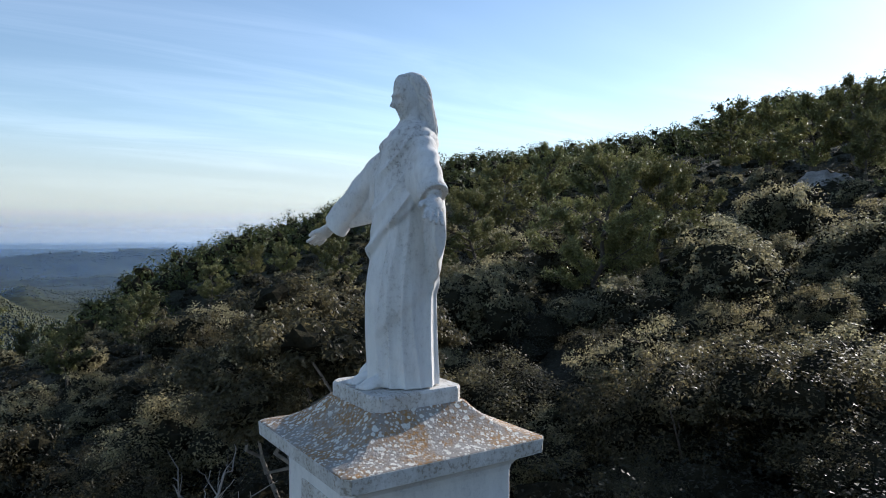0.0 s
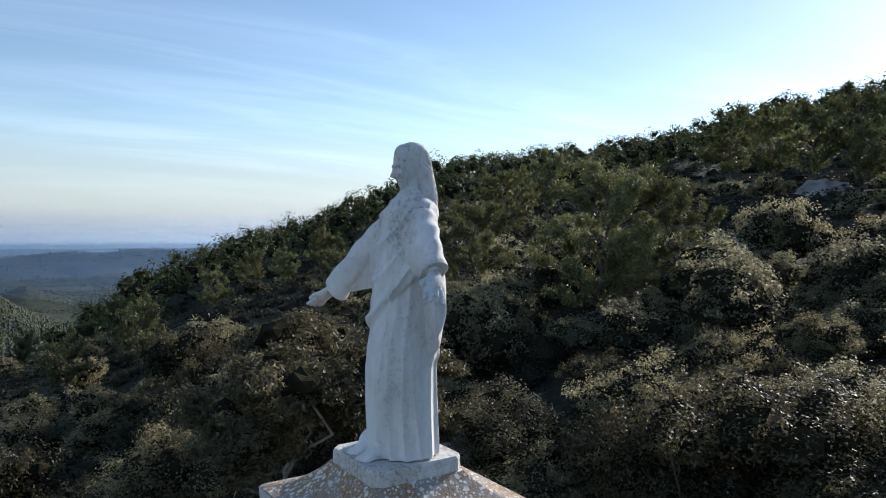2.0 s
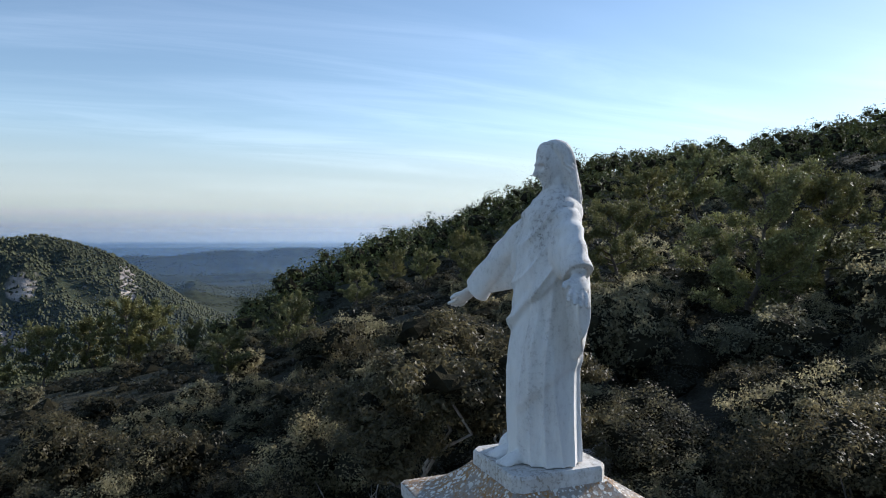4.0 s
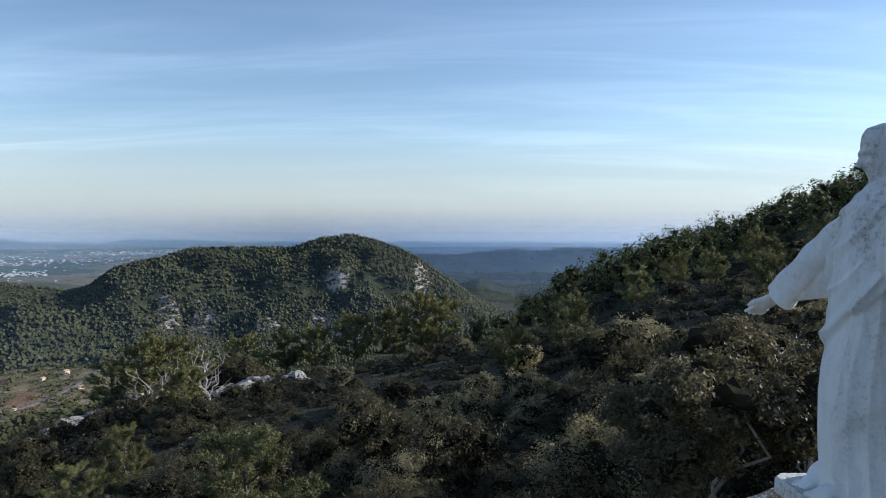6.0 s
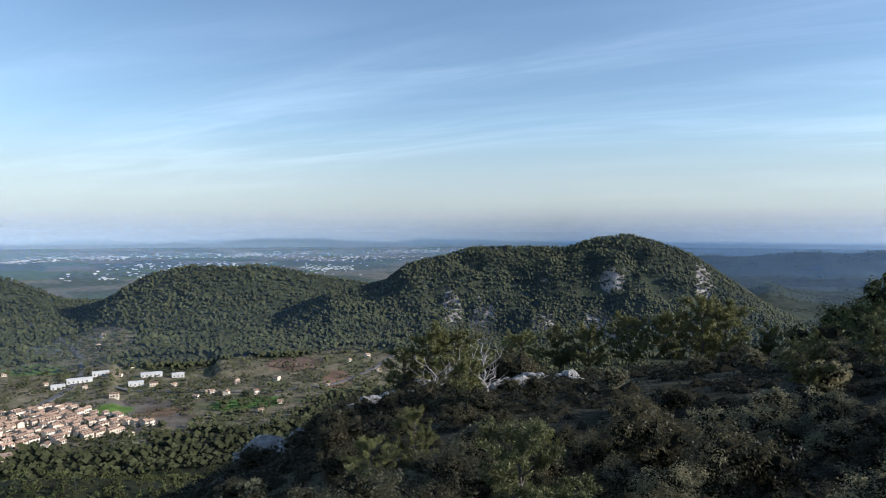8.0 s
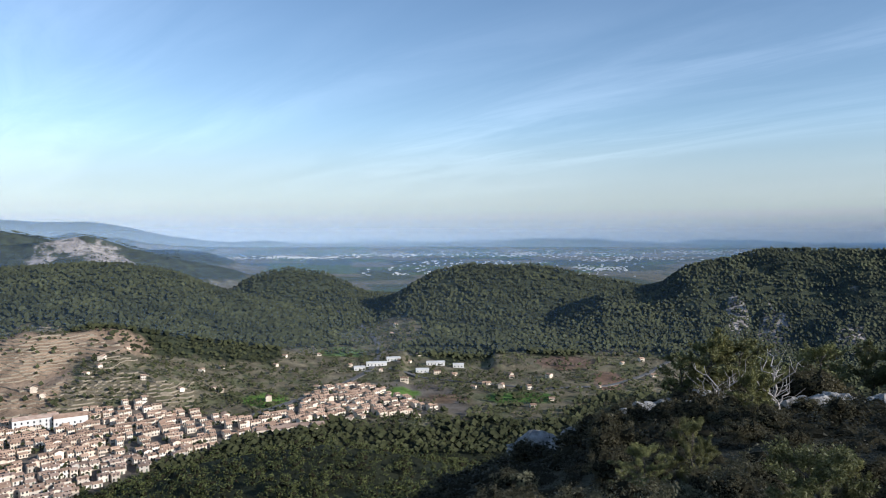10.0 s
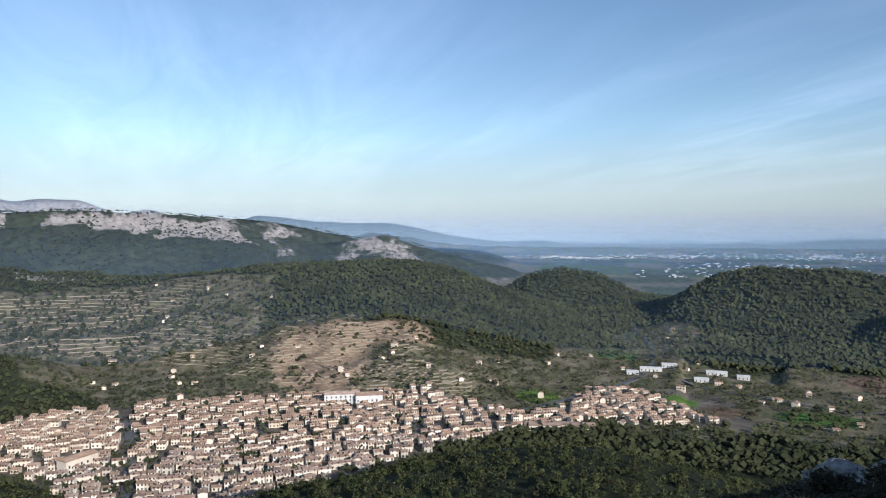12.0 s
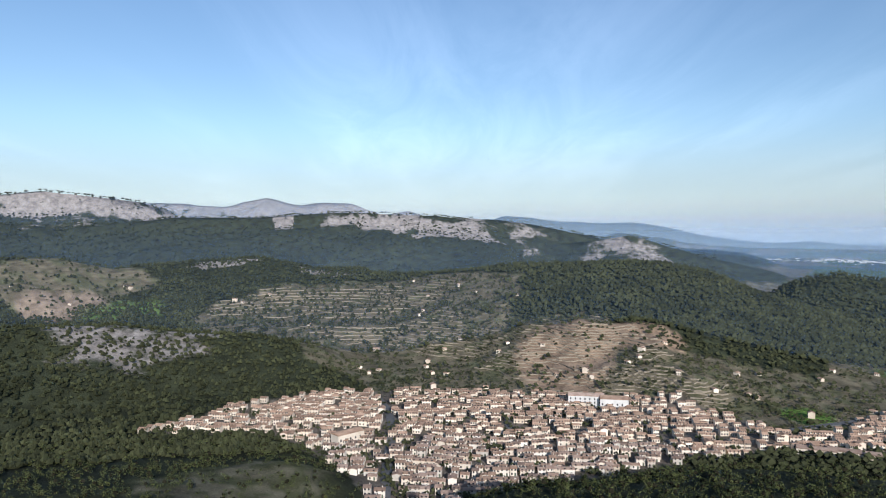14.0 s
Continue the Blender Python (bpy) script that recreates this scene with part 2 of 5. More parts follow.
ridge(660, 500, (86, 1300, -185), (90.4, 1340, -165), (94.3, 1350, -132), (97.1, 1350, -110), (100.3, 1350, -78), (103.5, 1350, -62), (106.3, 1350, -58), (111, 1360, -64),
      (115.7, 1400, -68), (120.2, 1450, -85), (125, 1550, -98), (132, 1600, -92), (140, 1600, -85), rough=0.2)
ridge(200, 220, (127.5, 860, -180), (129.5, 870, -165), (132, 880, -148), (136.9, 890, -132), (143.3, 900, -121), (147.2, 900, -111), (152, 880, -106), (165, 850, -100), gully=90)
ridge(420, 400, (128, 1650, -90), (132, 1600, -86), (136.5, 1600, -60), (142, 1620, -70), (147.2, 1620, -80), (150.9, 1640, -56), (156, 1640, -56), (168, 1640, -50))
# bare limestone peaks
ridge(380, 350, (96, 2250, -120), (101.7, 2200, -66), (104, 2200, -39), (106.3, 2190, -10), (109.2, 2200, -30), (111.5, 2230, -40), (114, 2250, -80), rough=0.5, gully=80, cliff=0.15)
ridge(520, 300, (106, 2450, -60), (108.2, 2400, -32), (111, 2380, -3), (114.7, 2350, 26), (117.5, 2350, 39), (120.2, 2350, 50), (123.7, 2400, 17), rough=0.4, gully=100, cliff=0.12)
ridge(620, 300, (116, 2350, 10), (118, 2300, 26), (121.8, 2300, 50), (125.5, 2300, 57), (129.2, 2300, 62), (132.9, 2300, 56), (136, 2300, 43), (143, 2300, 41), (150, 2300, 10), cliff=0.08)
ridge(800, 300, (140.5, 2650, 0), (142, 2650, 28), (143.2, 2650, 68), (145.2, 2650, 100), (149, 2650, 122), (151.5, 2650, 136), (154.3, 2650, 117), (162, 2650, 105), cliff=0.17)
# the high range behind
ridge(700, 300, (119, 3800, 30), (122.3, 3700, 73), (124.6, 3700, 117), (126.5, 3700, 94), (129.2, 3700, 146), (131.5, 3700, 151), (133.3, 3700, 139), (136, 3700, 172),
      (139, 3700, 127), (141.6, 3700, 138), (145.2, 3700, 135), (156, 3700, 120), rough=0.5)
ridge(420, 200, (88, 4500, -95), (90.4, 4450, -80), (93.5, 4400, -53), (96.6, 4400, -67), (100.3, 4400, -32), (103.5, 4400, 22), (106.3, 4400, 57), (111, 4400, 67), (116.6, 4400, 95), (117.9, 4400, 60), (120, 4400, 50), rough=0.2)
ridge(260, 200, (94, 2900, -150), (98, 2900, -84), (101, 2900, -72), (104, 2900, -75), rough=0.3)
ridge(120, 150, (52, 4750, -60), (60, 4700, -40), (66, 4700, -22), (72, 4700, -14), (78, 4700, -36), (86, 4750, -60), rough=0.1)


def land_height(x, y):
    """The height of the ground at x, y (arrays)."""
    x, y = np.asarray(x, float), np.asarray(y, float)
    r = np.hypot(x, y)
    b = np.degrees(np.arctan2(-x, y))
    wob = b + 2.5 * vnoise(x / 60, y / 60, 3) * np.clip((r - 40) / 100, 0, 1)
    wob = np.clip(wob, -180, 180)
    keys = sorted(SLOPES)
    home = np.full(x.shape, -1000.0)
    for b0, b1 in zip(keys[:-1], keys[1:]):
        sel = (wob >= b0) & (wob <= b1)
        if not sel.any():
            continue
        f = (wob[sel] - b0) / (b1 - b0)
        f = f * f * (3 - 2 * f) * 0.5 + f * 0.5
        z0 = np.interp(r[sel], *SLOPES[b0].T)
        z1 = np.interp(r[sel], *SLOPES[b1].T)
        home[sel] = z0 * (1 - f) + z1 * f
    last = np.clip((r - 600) / 500, 0, 1)
    home = home - last * 120
    home = home + fbm(x / 45, y / 45, 4, 11) * np.clip(r / 25, 0.1, 3.5)
    plain = np.interp(r, [0, 400, 900, 1500, 2400, 3500, 4900], [-164, -164, -172, -180, -152, -123, -74])
    coast = np.clip((48 - b) / 5, 0, 1) * np.clip((b + 60) / 5, 0, 1)
    plain = plain + coast * np.interp(r, [1500, 2400, 3300, 3600, 3900], [0, -38, -52, -40, 0])
    plain = plain + fbm(x / 220, y / 220, 3, 5) * np.interp(r, [300, 900, 2000, 4900], [3, 9, 7, 3])
    z = plain
    soft = 8.0
    for pts, front, back, foot, cliff, shelf, rough, gully in RIDGES:
        b0, b1 = pts[0, 0], pts[-1, 0]
        near = (b > b0 - 4) & (b < b1 + 4) & (r > pts[:, 1].min() - front * 1.3) & (r < pts[:, 1].max() + back * 1.3)
        if not near.any():
            continue
        xs, ys, rn, bn = x[near], y[near], r[near], b[near]
        seed = int(front + b0)
        n = fbm(xs / gully, ys / gully, 5, seed)
        v = abs(fbm(xs / (gully * 0.7), ys / (gully * 0.7), 4, seed + 40))
        mid = np.interp(bn, pts[:, 0], pts[:, 1]) + gully * 0.35 * fbm(xs / (gully * 2.5), ys / (gully * 2.5), 2, seed + 9)
        top = np.interp(bn, pts[:, 0], pts[:, 2])
        top = top + rough * np.clip((rn - 1900) / 100, 0, 40) * fbm(xs / 110, ys / 110, 4, seed + 77)
        off = np.maximum(b0 - bn, bn - b1)
        top = np.where(off > 0, top + (foot - top) * np.clip(off / 3.5, 0, 1), top)
        d = rn - mid
        t = np.where(d < 0, -d / front, d / back) * (1 + 0.35 * n)
        t = np.sqrt(t * t + 0.0016) - 0.04
        form = np.clip(1 - t, 0, 1) ** 1.15
        side = np.clip(t * 4, 0, 1)
        form = form - rough * 0.5 * side * (0.28 - v) * np.clip(form * 2, 0, 1)
        if cliff:
            step = 1 - np.clip((t - 0.03) / 0.035, 0, 1)
            form = form * (1 - cliff) + cliff * step
        if shelf:
            step = 1 - np.clip((t - 0.34 - 0.12 * n) / 0.06, 0, 1)
            form = form * (1 - shelf) + shelf * step
        hz = foot + (top - foot) * form
        d = np.clip(0.5 + 0.5 * (hz - z[near]) / soft, 0, 1)
        z[near] = z[near] * (1 - d) + hz * d + soft * d * (1 - d) * (form < 0.8)
    d = np.clip(0.5 + 0.5 * (home - z) / 6.0, 0, 1)
    return z * (1 - d) + home * d + 6.0 * d * (1 - d)


def ground_at(x, y):
    return float(land_height(np.array([x]), np.array([y]))[0])


def zone(b, r, b0, r0, db, dr):
    """How far inside an oval patch of land (1 at its middle, 0 at its edge)."""
    return 1 - ((b - b0) / db) ** 2 - ((r - r0) / dr) ** 2


def town_mask(b, r):
    near = np.interp(b, [76, 79, 84, 89, 92, 95, 99, 103, 108, 112, 118, 122, 128, 131, 135, 139, 143, 146], [600, 640, 612, 600, 575, 571, 530, 502, 460, 441, 400, 370, 395, 470, 555, 582, 590, 600])
    far = np.interp(b, [76, 79, 84, 89, 92, 95, 99, 103, 112, 122, 128, 131, 135, 139, 143, 146], [600, 760, 770, 740, 640, 620, 670, 715, 715, 712, 720, 710, 700, 676, 623, 600])
    return (r > near) & (r < far) & (b > 77) & (b < 146)


def open_mask(b, r, x, y):
    """Where the valley is open: terraces, gardens, fields."""
    n = fbm(x / 70, y / 70, 3, 41)
    m = np.maximum.reduce([
        zone(b, r, 112, 830, 9, 190), zone(b, r, 104, 740, 10, 120), zone(b, r, 96, 760, 14, 130), zone(b, r, 86, 840, 8, 200),
        zone(b, r, 74, 780, 8, 190), zone(b, r, 64, 860, 6, 130), zone(b, r, 128, 1150, 14, 330), zone(b, r, 120, 800, 10, 130),
        zone(b, r, 150, 1500, 6, 160), zone(b, r, 84, 1120, 4, 140), zone(b, r, 82, 700, 9, 140)])
    return (m + 0.45 * n > 0.1) & (r > 500)


def ground():
    fine = np.arange(-48, 166, 0.4)
    coarse = np.arange(166, 312, 4.0)
    bear = np.concatenate([fine, coarse])
    rad = np.concatenate([[0.0], 2.5 * np.exp(np.arange(0, math.log(4900 / 2.5), 0.0155)), [4900.0]])
    bb, rr = np.meshgrid(bear, rad)
    x, y = polar(bb, rr)
    z = land_height(x, y)
    nb, nr = len(bear), len(rad)
    i = np.arange(nr - 1)[:, None] * nb + np.arange(nb)[None, :]
    j = np.arange(nr - 1)[:, None] * nb + (np.arange(nb)[None, :] + 1) % nb
    faces = np.stack([i, j, j + nb, i + nb], -1).reshape(-1, 4)
    me = mesh_np("ground", np.stack([x, y, z], -1).reshape(-1, 3), faces, LAND, True)
    # what covers the land
    bw = np.where(bb > 180, bb - 360, bb)
    col = np.empty(x.shape + (3,))
    n1, n2 = fbm(x / 90, y / 90, 4, 21), fbm(x / 14, y / 14, 4, 22)
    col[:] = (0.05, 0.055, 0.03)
    # colour darkened from 200 to 600 m, so gaps in the woods look shaded
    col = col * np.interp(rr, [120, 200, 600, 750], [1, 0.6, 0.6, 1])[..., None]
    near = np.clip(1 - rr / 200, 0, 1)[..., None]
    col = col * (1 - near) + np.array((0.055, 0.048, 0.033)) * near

    def lay(mask, c):
        f = np.clip(mask, 0, 1)[..., None]
        col[:] = col * (1 - f) + np.array(c) * f

    lay((open_mask(bw, rr, x, y)) * (0.8 + 0.3 * n2), (0.24, 0.195, 0.125))
    lay((open_mask(bw, rr, x, y) & (n2 > 0.15)) * 0.7, (0.1, 0.11, 0.05))
    lay((town_mask(bw, rr)) * 1.0, (0.17, 0.14, 0.11))
    # brown terraces, ploughed and green fields
    lay((zone(bw, rr, 111.5, 830, 4.2, 130) + 0.35 * n2) * 6, (0.36, 0.25, 0.165))
    lay((zone(bw, rr, 105.5, 900, 3.5, 60) + 0.3 * n2) * 6, (0.36, 0.25, 0.165))
    for fb, fr, db, dr, c in ((93.5, 700, 1.9, 30, (0.12, 0.19, 0.04)), (82.5, 720, 1.6, 22, (0.12, 0.19, 0.04)), (79, 690, 2.0, 20, (0.2, 0.13, 0.08)),
                              (72.5, 690, 3.0, 26, (0.1, 0.17, 0.04)), (86.5, 1150, 2.0, 50, (0.16, 0.16, 0.1)), (62.2, 1900, 1.6, 120, (0.3, 0.3, 0.1)),
                              (87.5, 980, 2.2, 30, (0.12, 0.17, 0.05)), (69, 900, 2.5, 40, (0.2, 0.13, 0.09)), (65.5, 800, 1.2, 60, (0.24, 0.15, 0.1)),
                              (150.5, 1380, 3, 60, (0.32, 0.24, 0.17)), (146.5, 1330, 3, 45, (0.14, 0.2, 0.06)), 
                              (89.5, 2000, 2.5, 110, (0.3, 0.22, 0.15))):
        lay((zone(bw, rr, fb, fr, db, dr) + 0.1 * n2) * 8, c)
    # far plain: patchwork of fields
    far = (rr > 1900) & (z < np.interp(rr, [1900, 2400, 3500, 4900], [-140, -143, -112, -62])) & (bw > 40)
    patch = np.floor(x / 130) * 7.1 + np.floor(y / 170) * 3.7
    pick = np.modf(abs(np.sin(patch) * 437.5))[0]
    lay(far * 1.0, (0.09, 0.1, 0.06))
    lay(far * (pick > 0.62), (0.17, 0.15, 0.1))
    lay(far * (pick < 0.2), (0.1, 0.13, 0.06))
    # bare rock where it is steep or high
    gz = np.hypot(np.gradient(z, axis=0) / np.maximum(np.gradient(rr, axis=0), 0.1), 0)
    gt = np.gradient(z, axis=1) / np.maximum(rr * radians(0.4), 0.05)
    steep = np.hypot(gz, gt)
    rocky = np.maximum.reduce([zone(bw, rr, 107, 2080, 6, 160), zone(bw, rr, 116, 2350, 6, 260), zone(bw, rr, 150, 2620, 9, 300), zone(bw, rr, 128, 2250, 8, 200) * 0.5])
    high = zone(bw, rr, 132, 3700, 18, 500)
    # how bare the rock is, by place
    bare = np.zeros(x.shape)
    bare = np.where(rocky > 0, np.clip(0.14 + 0.40 * rocky + 0.4 * n1, 0, 1), bare)
    bare = np.maximum(bare, np.clip((steep - 0.75) * 0.9, 0, 0.85) * (rr > 900) * (rr < 3000))
    bare = np.maximum(bare, np.where(high > 0, np.clip(0.35 + 0.4 * high, 0, 0.8), 0))
    bare = np.maximum(bare, np.clip(0.25 + 0.5 * zone(bw, rr, 146, 880, 8, 150), 0, 0.6) * (zone(bw, rr, 146, 880, 8, 150) > 0))
    # cliff bands: the white scarps of the table mountain, the red wall over the valley, scarps below the plateau
    for fb, fr, db, dr in ((56.0, 1130, 0.9, 60), (53.4, 1120, 1.2, 60), (48.3, 1090, 1.0, 50), (43.6, 1120, 1.7, 45), (36.0, 1290, 0.8, 60), (149.5, 2600, 6.5, 45), (142.3, 2590, 1.5, 80), (134.5, 2240, 0.9, 70),
                           (126.5, 2220, 5.0, 40), (131.2, 1560, 2.4, 40), (139, 1580, 3.0, 30), (120.5, 2180, 4.0, 60)):
        bare = np.maximum(bare, np.clip(0.62 + 0.5 * zone(bw, rr, fb, fr, db, dr) + 0.5 * n2, 0, 1) * (zone(bw, rr, fb, fr, db, dr) + 0.6 * n2 > 0))
    # grassy terraces on the knoll below
    lay((zone(bw, rr, 138, 400, 9, 60) + 0.5 * n2) * 3, (0.085, 0.085, 0.04))
    lay((zone(bw, rr, 138, 400, 9, 60) + 1.6 * n2 - 0.5) * 3, (0.16, 0.14, 0.09))
    # the sea
    sea = (rr > 3700) & (bw < 47) & (bw > -60)
    lay(sea * 1.0, (0.06, 0.1, 0.14))
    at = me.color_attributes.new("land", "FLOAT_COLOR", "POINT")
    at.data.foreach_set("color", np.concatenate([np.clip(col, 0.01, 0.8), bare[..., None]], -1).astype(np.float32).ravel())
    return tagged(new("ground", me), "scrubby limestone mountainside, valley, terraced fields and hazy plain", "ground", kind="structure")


ground()

# ---- the monument: a pedestal with a flared cap, a plinth and the statue ----
def lichen_material():
    """Old cement grey with ochre bloom and round white lichens."""
    m = bpy.data.materials.new("lichened_cement")
    m.use_nodes = True
    n = Nodes(m.node_tree)
    pos = n.add("ShaderNodeNewGeometry").outputs["Position"]
    base = n.mix(n.noise(pos, 9, 6, 0.7), (0.17, 0.15, 0.135, 1), (0.48, 0.43, 0.38, 1))
    och = n.ramp(n.noise(pos, 2.3, 5, 0.65), [(0.42, 0.0), (0.54, 0.95)])
    och = n.math("MULTIPLY", och, n.ramp(n.noise(pos, 30, 3), [(0.4, 0.2), (0.6, 1.0)]))
    c = n.mix(och, base, (0.34, 0.17, 0.045, 1))
    warp = n.add("ShaderNodeMixRGB")
    warp.inputs[0].default_value = 0.03
    n.link(pos, warp.inputs[1])
    nz = n.add("ShaderNodeTexNoise")
    nz.inputs["Scale"].default_value = 14
    n.link(pos, nz.inputs["Vector"])
    n.link(nz.outputs[1], warp.inputs[2])
    spots = None
    for scale, size in ((13.0, 0.4), (22.0, 0.45), (34.0, 0.5)):
        v = n.add("ShaderNodeTexVoronoi", feature="F1")
        v.inputs["Scale"].default_value = scale
        n.link(warp.outputs[0], v.inputs["Vector"])
        sep = n.add("ShaderNodeSeparateColor")
        n.link(v.outputs["Color"], sep.inputs[0])
        wide = n.math("MULTIPLY", sep.outputs[0], size)
        spot = n.math("GREATER_THAN", n.math("SUBTRACT", wide, v.outputs["Distance"]), 0.02)
        spots = spot if spots is None else n.math("MAXIMUM", spots, spot)
    area = n.ramp(n.noise(pos, 1.7, 3), [(0.3, 0.35), (0.5, 1.0)])
    c = n.mix(n.math("MULTIPLY", spots, n.math("MULTIPLY", area, 0.95)), c, (0.74, 0.71, 0.64, 1))
    p = n.add("ShaderNodeBsdfPrincipled")
    p.inputs["Roughness"].default_value = 0.92
    n.link(c, p.inputs["Base Color"])
    b = n.add("ShaderNodeBump")
    b.inputs["Strength"].default_value, b.inputs["Distance"].default_value = 0.5, 0.02
    n.link(n.math("ADD", n.noise(pos, 40, 5), n.math("MULTIPLY", spots, 0.4)), b.inputs["Height"])
    n.link(b.outputs[0], p.inputs["Normal"])
    n.link(p.outputs[0], n.add("ShaderNodeOutputMaterial").inputs[0])
    return m


def whitewash_material(name, stain, amount, upper=0.0):
    """Whitewash that flakes and greys: dirt in streaks and specks."""
    m = bpy.data.materials.new(name)
    m.use_nodes = True
    n = Nodes(m.node_tree)
    pos = n.add("ShaderNodeNewGeometry").outputs["Position"]
    tall = n.add("ShaderNodeMapping")
    tall.inputs["Scale"].default_value = (1, 1, 0.35)
    n.link(pos, tall.inputs[0])
    sep = n.add("ShaderNodeSeparateXYZ")
    n.link(pos, sep.inputs[0])
    high = n.add("ShaderNodeMapRange")
    n.link(sep.outputs[2], high.inputs[0])
    for i, value in enumerate((-1.3, 0.1, max(0.0, upper - 0.4), upper)):
        high.inputs[i + 1].default_value = value
    broad = n.ramp(n.math("ADD", n.noise(tall.outputs[0], 3.2, 6, 0.7), high.outputs[0]), [(0.46, 0.0), (0.78, 1.0)])
    speck = n.ramp(n.noise(pos, 26, 5, 0.75), [(0.5, 0.0), (0.66, 1.0)])
    fac = n.math("MULTIPLY", n.math("ADD", n.math("MULTIPLY", broad, 0.5), n.math("MULTIPLY", n.math("MULTIPLY", broad, speck), 0.9)), amount, True)
    c = n.mix(fac, (0.8, 0.79, 0.77, 1), stain)
    c = n.mix(n.math("MULTIPLY", n.noise(pos, 60, 3), 0.12), c, (0.55, 0.53, 0.5, 1))
    p = n.add("ShaderNodeBsdfPrincipled")
    p.inputs["Roughness"].default_value = 0.8
    p.inputs["Specular IOR Level"].default_value = 0.25
    n.link(c, p.inputs["Base Color"])
    b = n.add("ShaderNodeBump")
    b.inputs["Strength"].default_value, b.inputs["Distance"].default_value = 0.35, 0.02
    n.link(n.math("ADD", n.noise(pos, 22, 6, 0.7), n.math("MULTIPLY", speck, -0.4)), b.inputs["Height"])
    n.link(b.outputs[0], p.inputs["Normal"])
    n.link(p.outputs[0], n.add("ShaderNodeOutputMaterial").inputs[0])
    return m


STATUE = whitewash_material("statue_whitewash", (0.25, 0.225, 0.205, 1), 0.8, 0.15)
PEDESTAL = whitewash_material("pedestal_whitewash", (0.34, 0.34, 0.35, 1), 0.7)
PLINTH = whitewash_material("plinth_cement", (0.3, 0.26, 0.21, 1), 1.0, 0.6)
CAP = lichen_material()
FRONT = 213.2                       # the way the statue faces, as an angle from +X
MON_X, MON_Y = -0.455, 6.59
BASE_Z = -2.11                      # top of the plinth


def square_loft(name, rings, mat, chamfer=0.06, smooth=False):
    """A chamfered square column lofted through (half width, height) rings, closed below and above."""
    bm = bmesh.new()
    loops = []
    for half, z in rings:
        c = chamfer * half
        pts = [(half, -half + c), (half, half - c), (half - c, half), (-half + c, half), (-half, half - c), (-half, -half + c), (-half + c, -half), (half - c, -half)]
        loops.append([bm.verts.new((x, y, z)) for x, y in pts])
    for a, b in zip(loops[:-1], loops[1:]):
        for i in range(8):
            bm.faces.new((a[i], a[(i + 1) % 8], b[(i + 1) % 8], b[i]))
    bm.faces.new(loops[0][::-1])
    bm.faces.new(loops[-1])
    return from_bm(name, bm, mat, smooth)


def monument():
    root = new("pedestal")
    root.matrix_world = pose(MON_X, MON_Y, 0, 0, 0, FRONT)
    part("shaft", square_loft("shaft", [(0.86, -5.6), (0.86, -4.9), (0.82, -4.86), (0.785, -4.8), (0.785, -2.86)], PEDESTAL, 0.03), root)
    part("cornice", square_loft("cornice", [(0.79, -2.87), (0.80, -2.82), (0.83, -2.78), (0.88, -2.74), (0.95, -2.72), (0.955, -2.685)], PEDESTAL, 0.03), root)
    part("cap_edge", square_loft("cap_edge", [(1.02, -2.685), (1.026, -2.56)], PLINTH, 0.06), root, "streaked grey-white edge of the cap")
    flare = [(1.016, -2.568), (1.018, -2.556), (1.005, -2.55)]
    for i in range(1, 13):
        f = i / 12
        flare.append((1.005 - 0.52 * f, -2.55 + 0.30 * (0.35 * f + 0.65 * f ** 2.6)))
    part("cap", square_loft("cap", flare, CAP, 0.06), root, "flared cement cap with ochre and white lichen")
    part("plinth", square_loft("plinth", [(0.475, -2.26), (0.475, -2.135), (0.462, BASE_Z)], PLINTH, 0.16), root, "low grey-white chamfered plinth")
    # a sunk tablet on the front face
    bm = bmesh.new()
    bmesh.ops.create_cube(bm, size=1, matrix=Matrix.Translation((0.79, 0.0, -3.35)) @ Matrix.Diagonal((0.03, 0.8, 0.7, 1)))
    bmesh.ops.bevel(bm, geom=bm.edges[:], offset=0.01, segments=1, affect="EDGES")
    part("tablet", from_bm("tablet", bm, PLINTH), root, "weathered grey tablet")
    tagged(root, "whitewashed square pedestal with a lichened flared cap", "pedestal")


monument()


def tube_rings(points, radii, sides=20, squash=None, folds=None):
    """Rings of vertices round a path; squash: per ring (a, b) scale across; folds: f(angle, i) that scales the radius."""
    pts = [Vector(p) for p in points]
    rings = []
    for i, p in enumerate(pts):
        d = (pts[min(i + 1, len(pts) - 1)] - pts[max(i - 1, 0)]).normalized()
        side = d.cross(Vector((1, 0, 0)))
        if side.length < 0.1:
            side = d.cross(Vector((0, 1, 0)))
        side.normalize()
        up = side.cross(d).normalized()
        a, b = squash[i] if squash else (1, 1)
        ring = []
        for k in range(sides):
            th = 2 * math.pi * k / sides
            rad = radii[i] * (folds(th, i) if folds else 1)
            ring.append(p + side * math.cos(th) * rad * a + up * math.sin(th) * rad * b)
        rings.append(ring)
    return rings


def skin(bm, rings):
    loops = [[bm.verts.new(p) for p in ring] for ring in rings]
    n = len(loops[0])
    for a, b in zip(loops[:-1], loops[1:]):
        for i in range(n):
            bm.faces.new((a[i], a[(i + 1) % n], b[(i + 1) % n], b[i]))
    bm.faces.new(loops[0][::-1])
    bm.faces.new(loops[-1])


def ball(bm, centre, size, turn=(0, 0, 0), rings=16):
    m = pose(*centre, *turn) @ Matrix.Diagonal((*size, 1))
    bmesh.ops.create_uvsphere(bm, u_segments=rings * 2, v_segments=rings, radius=1, matrix=m)


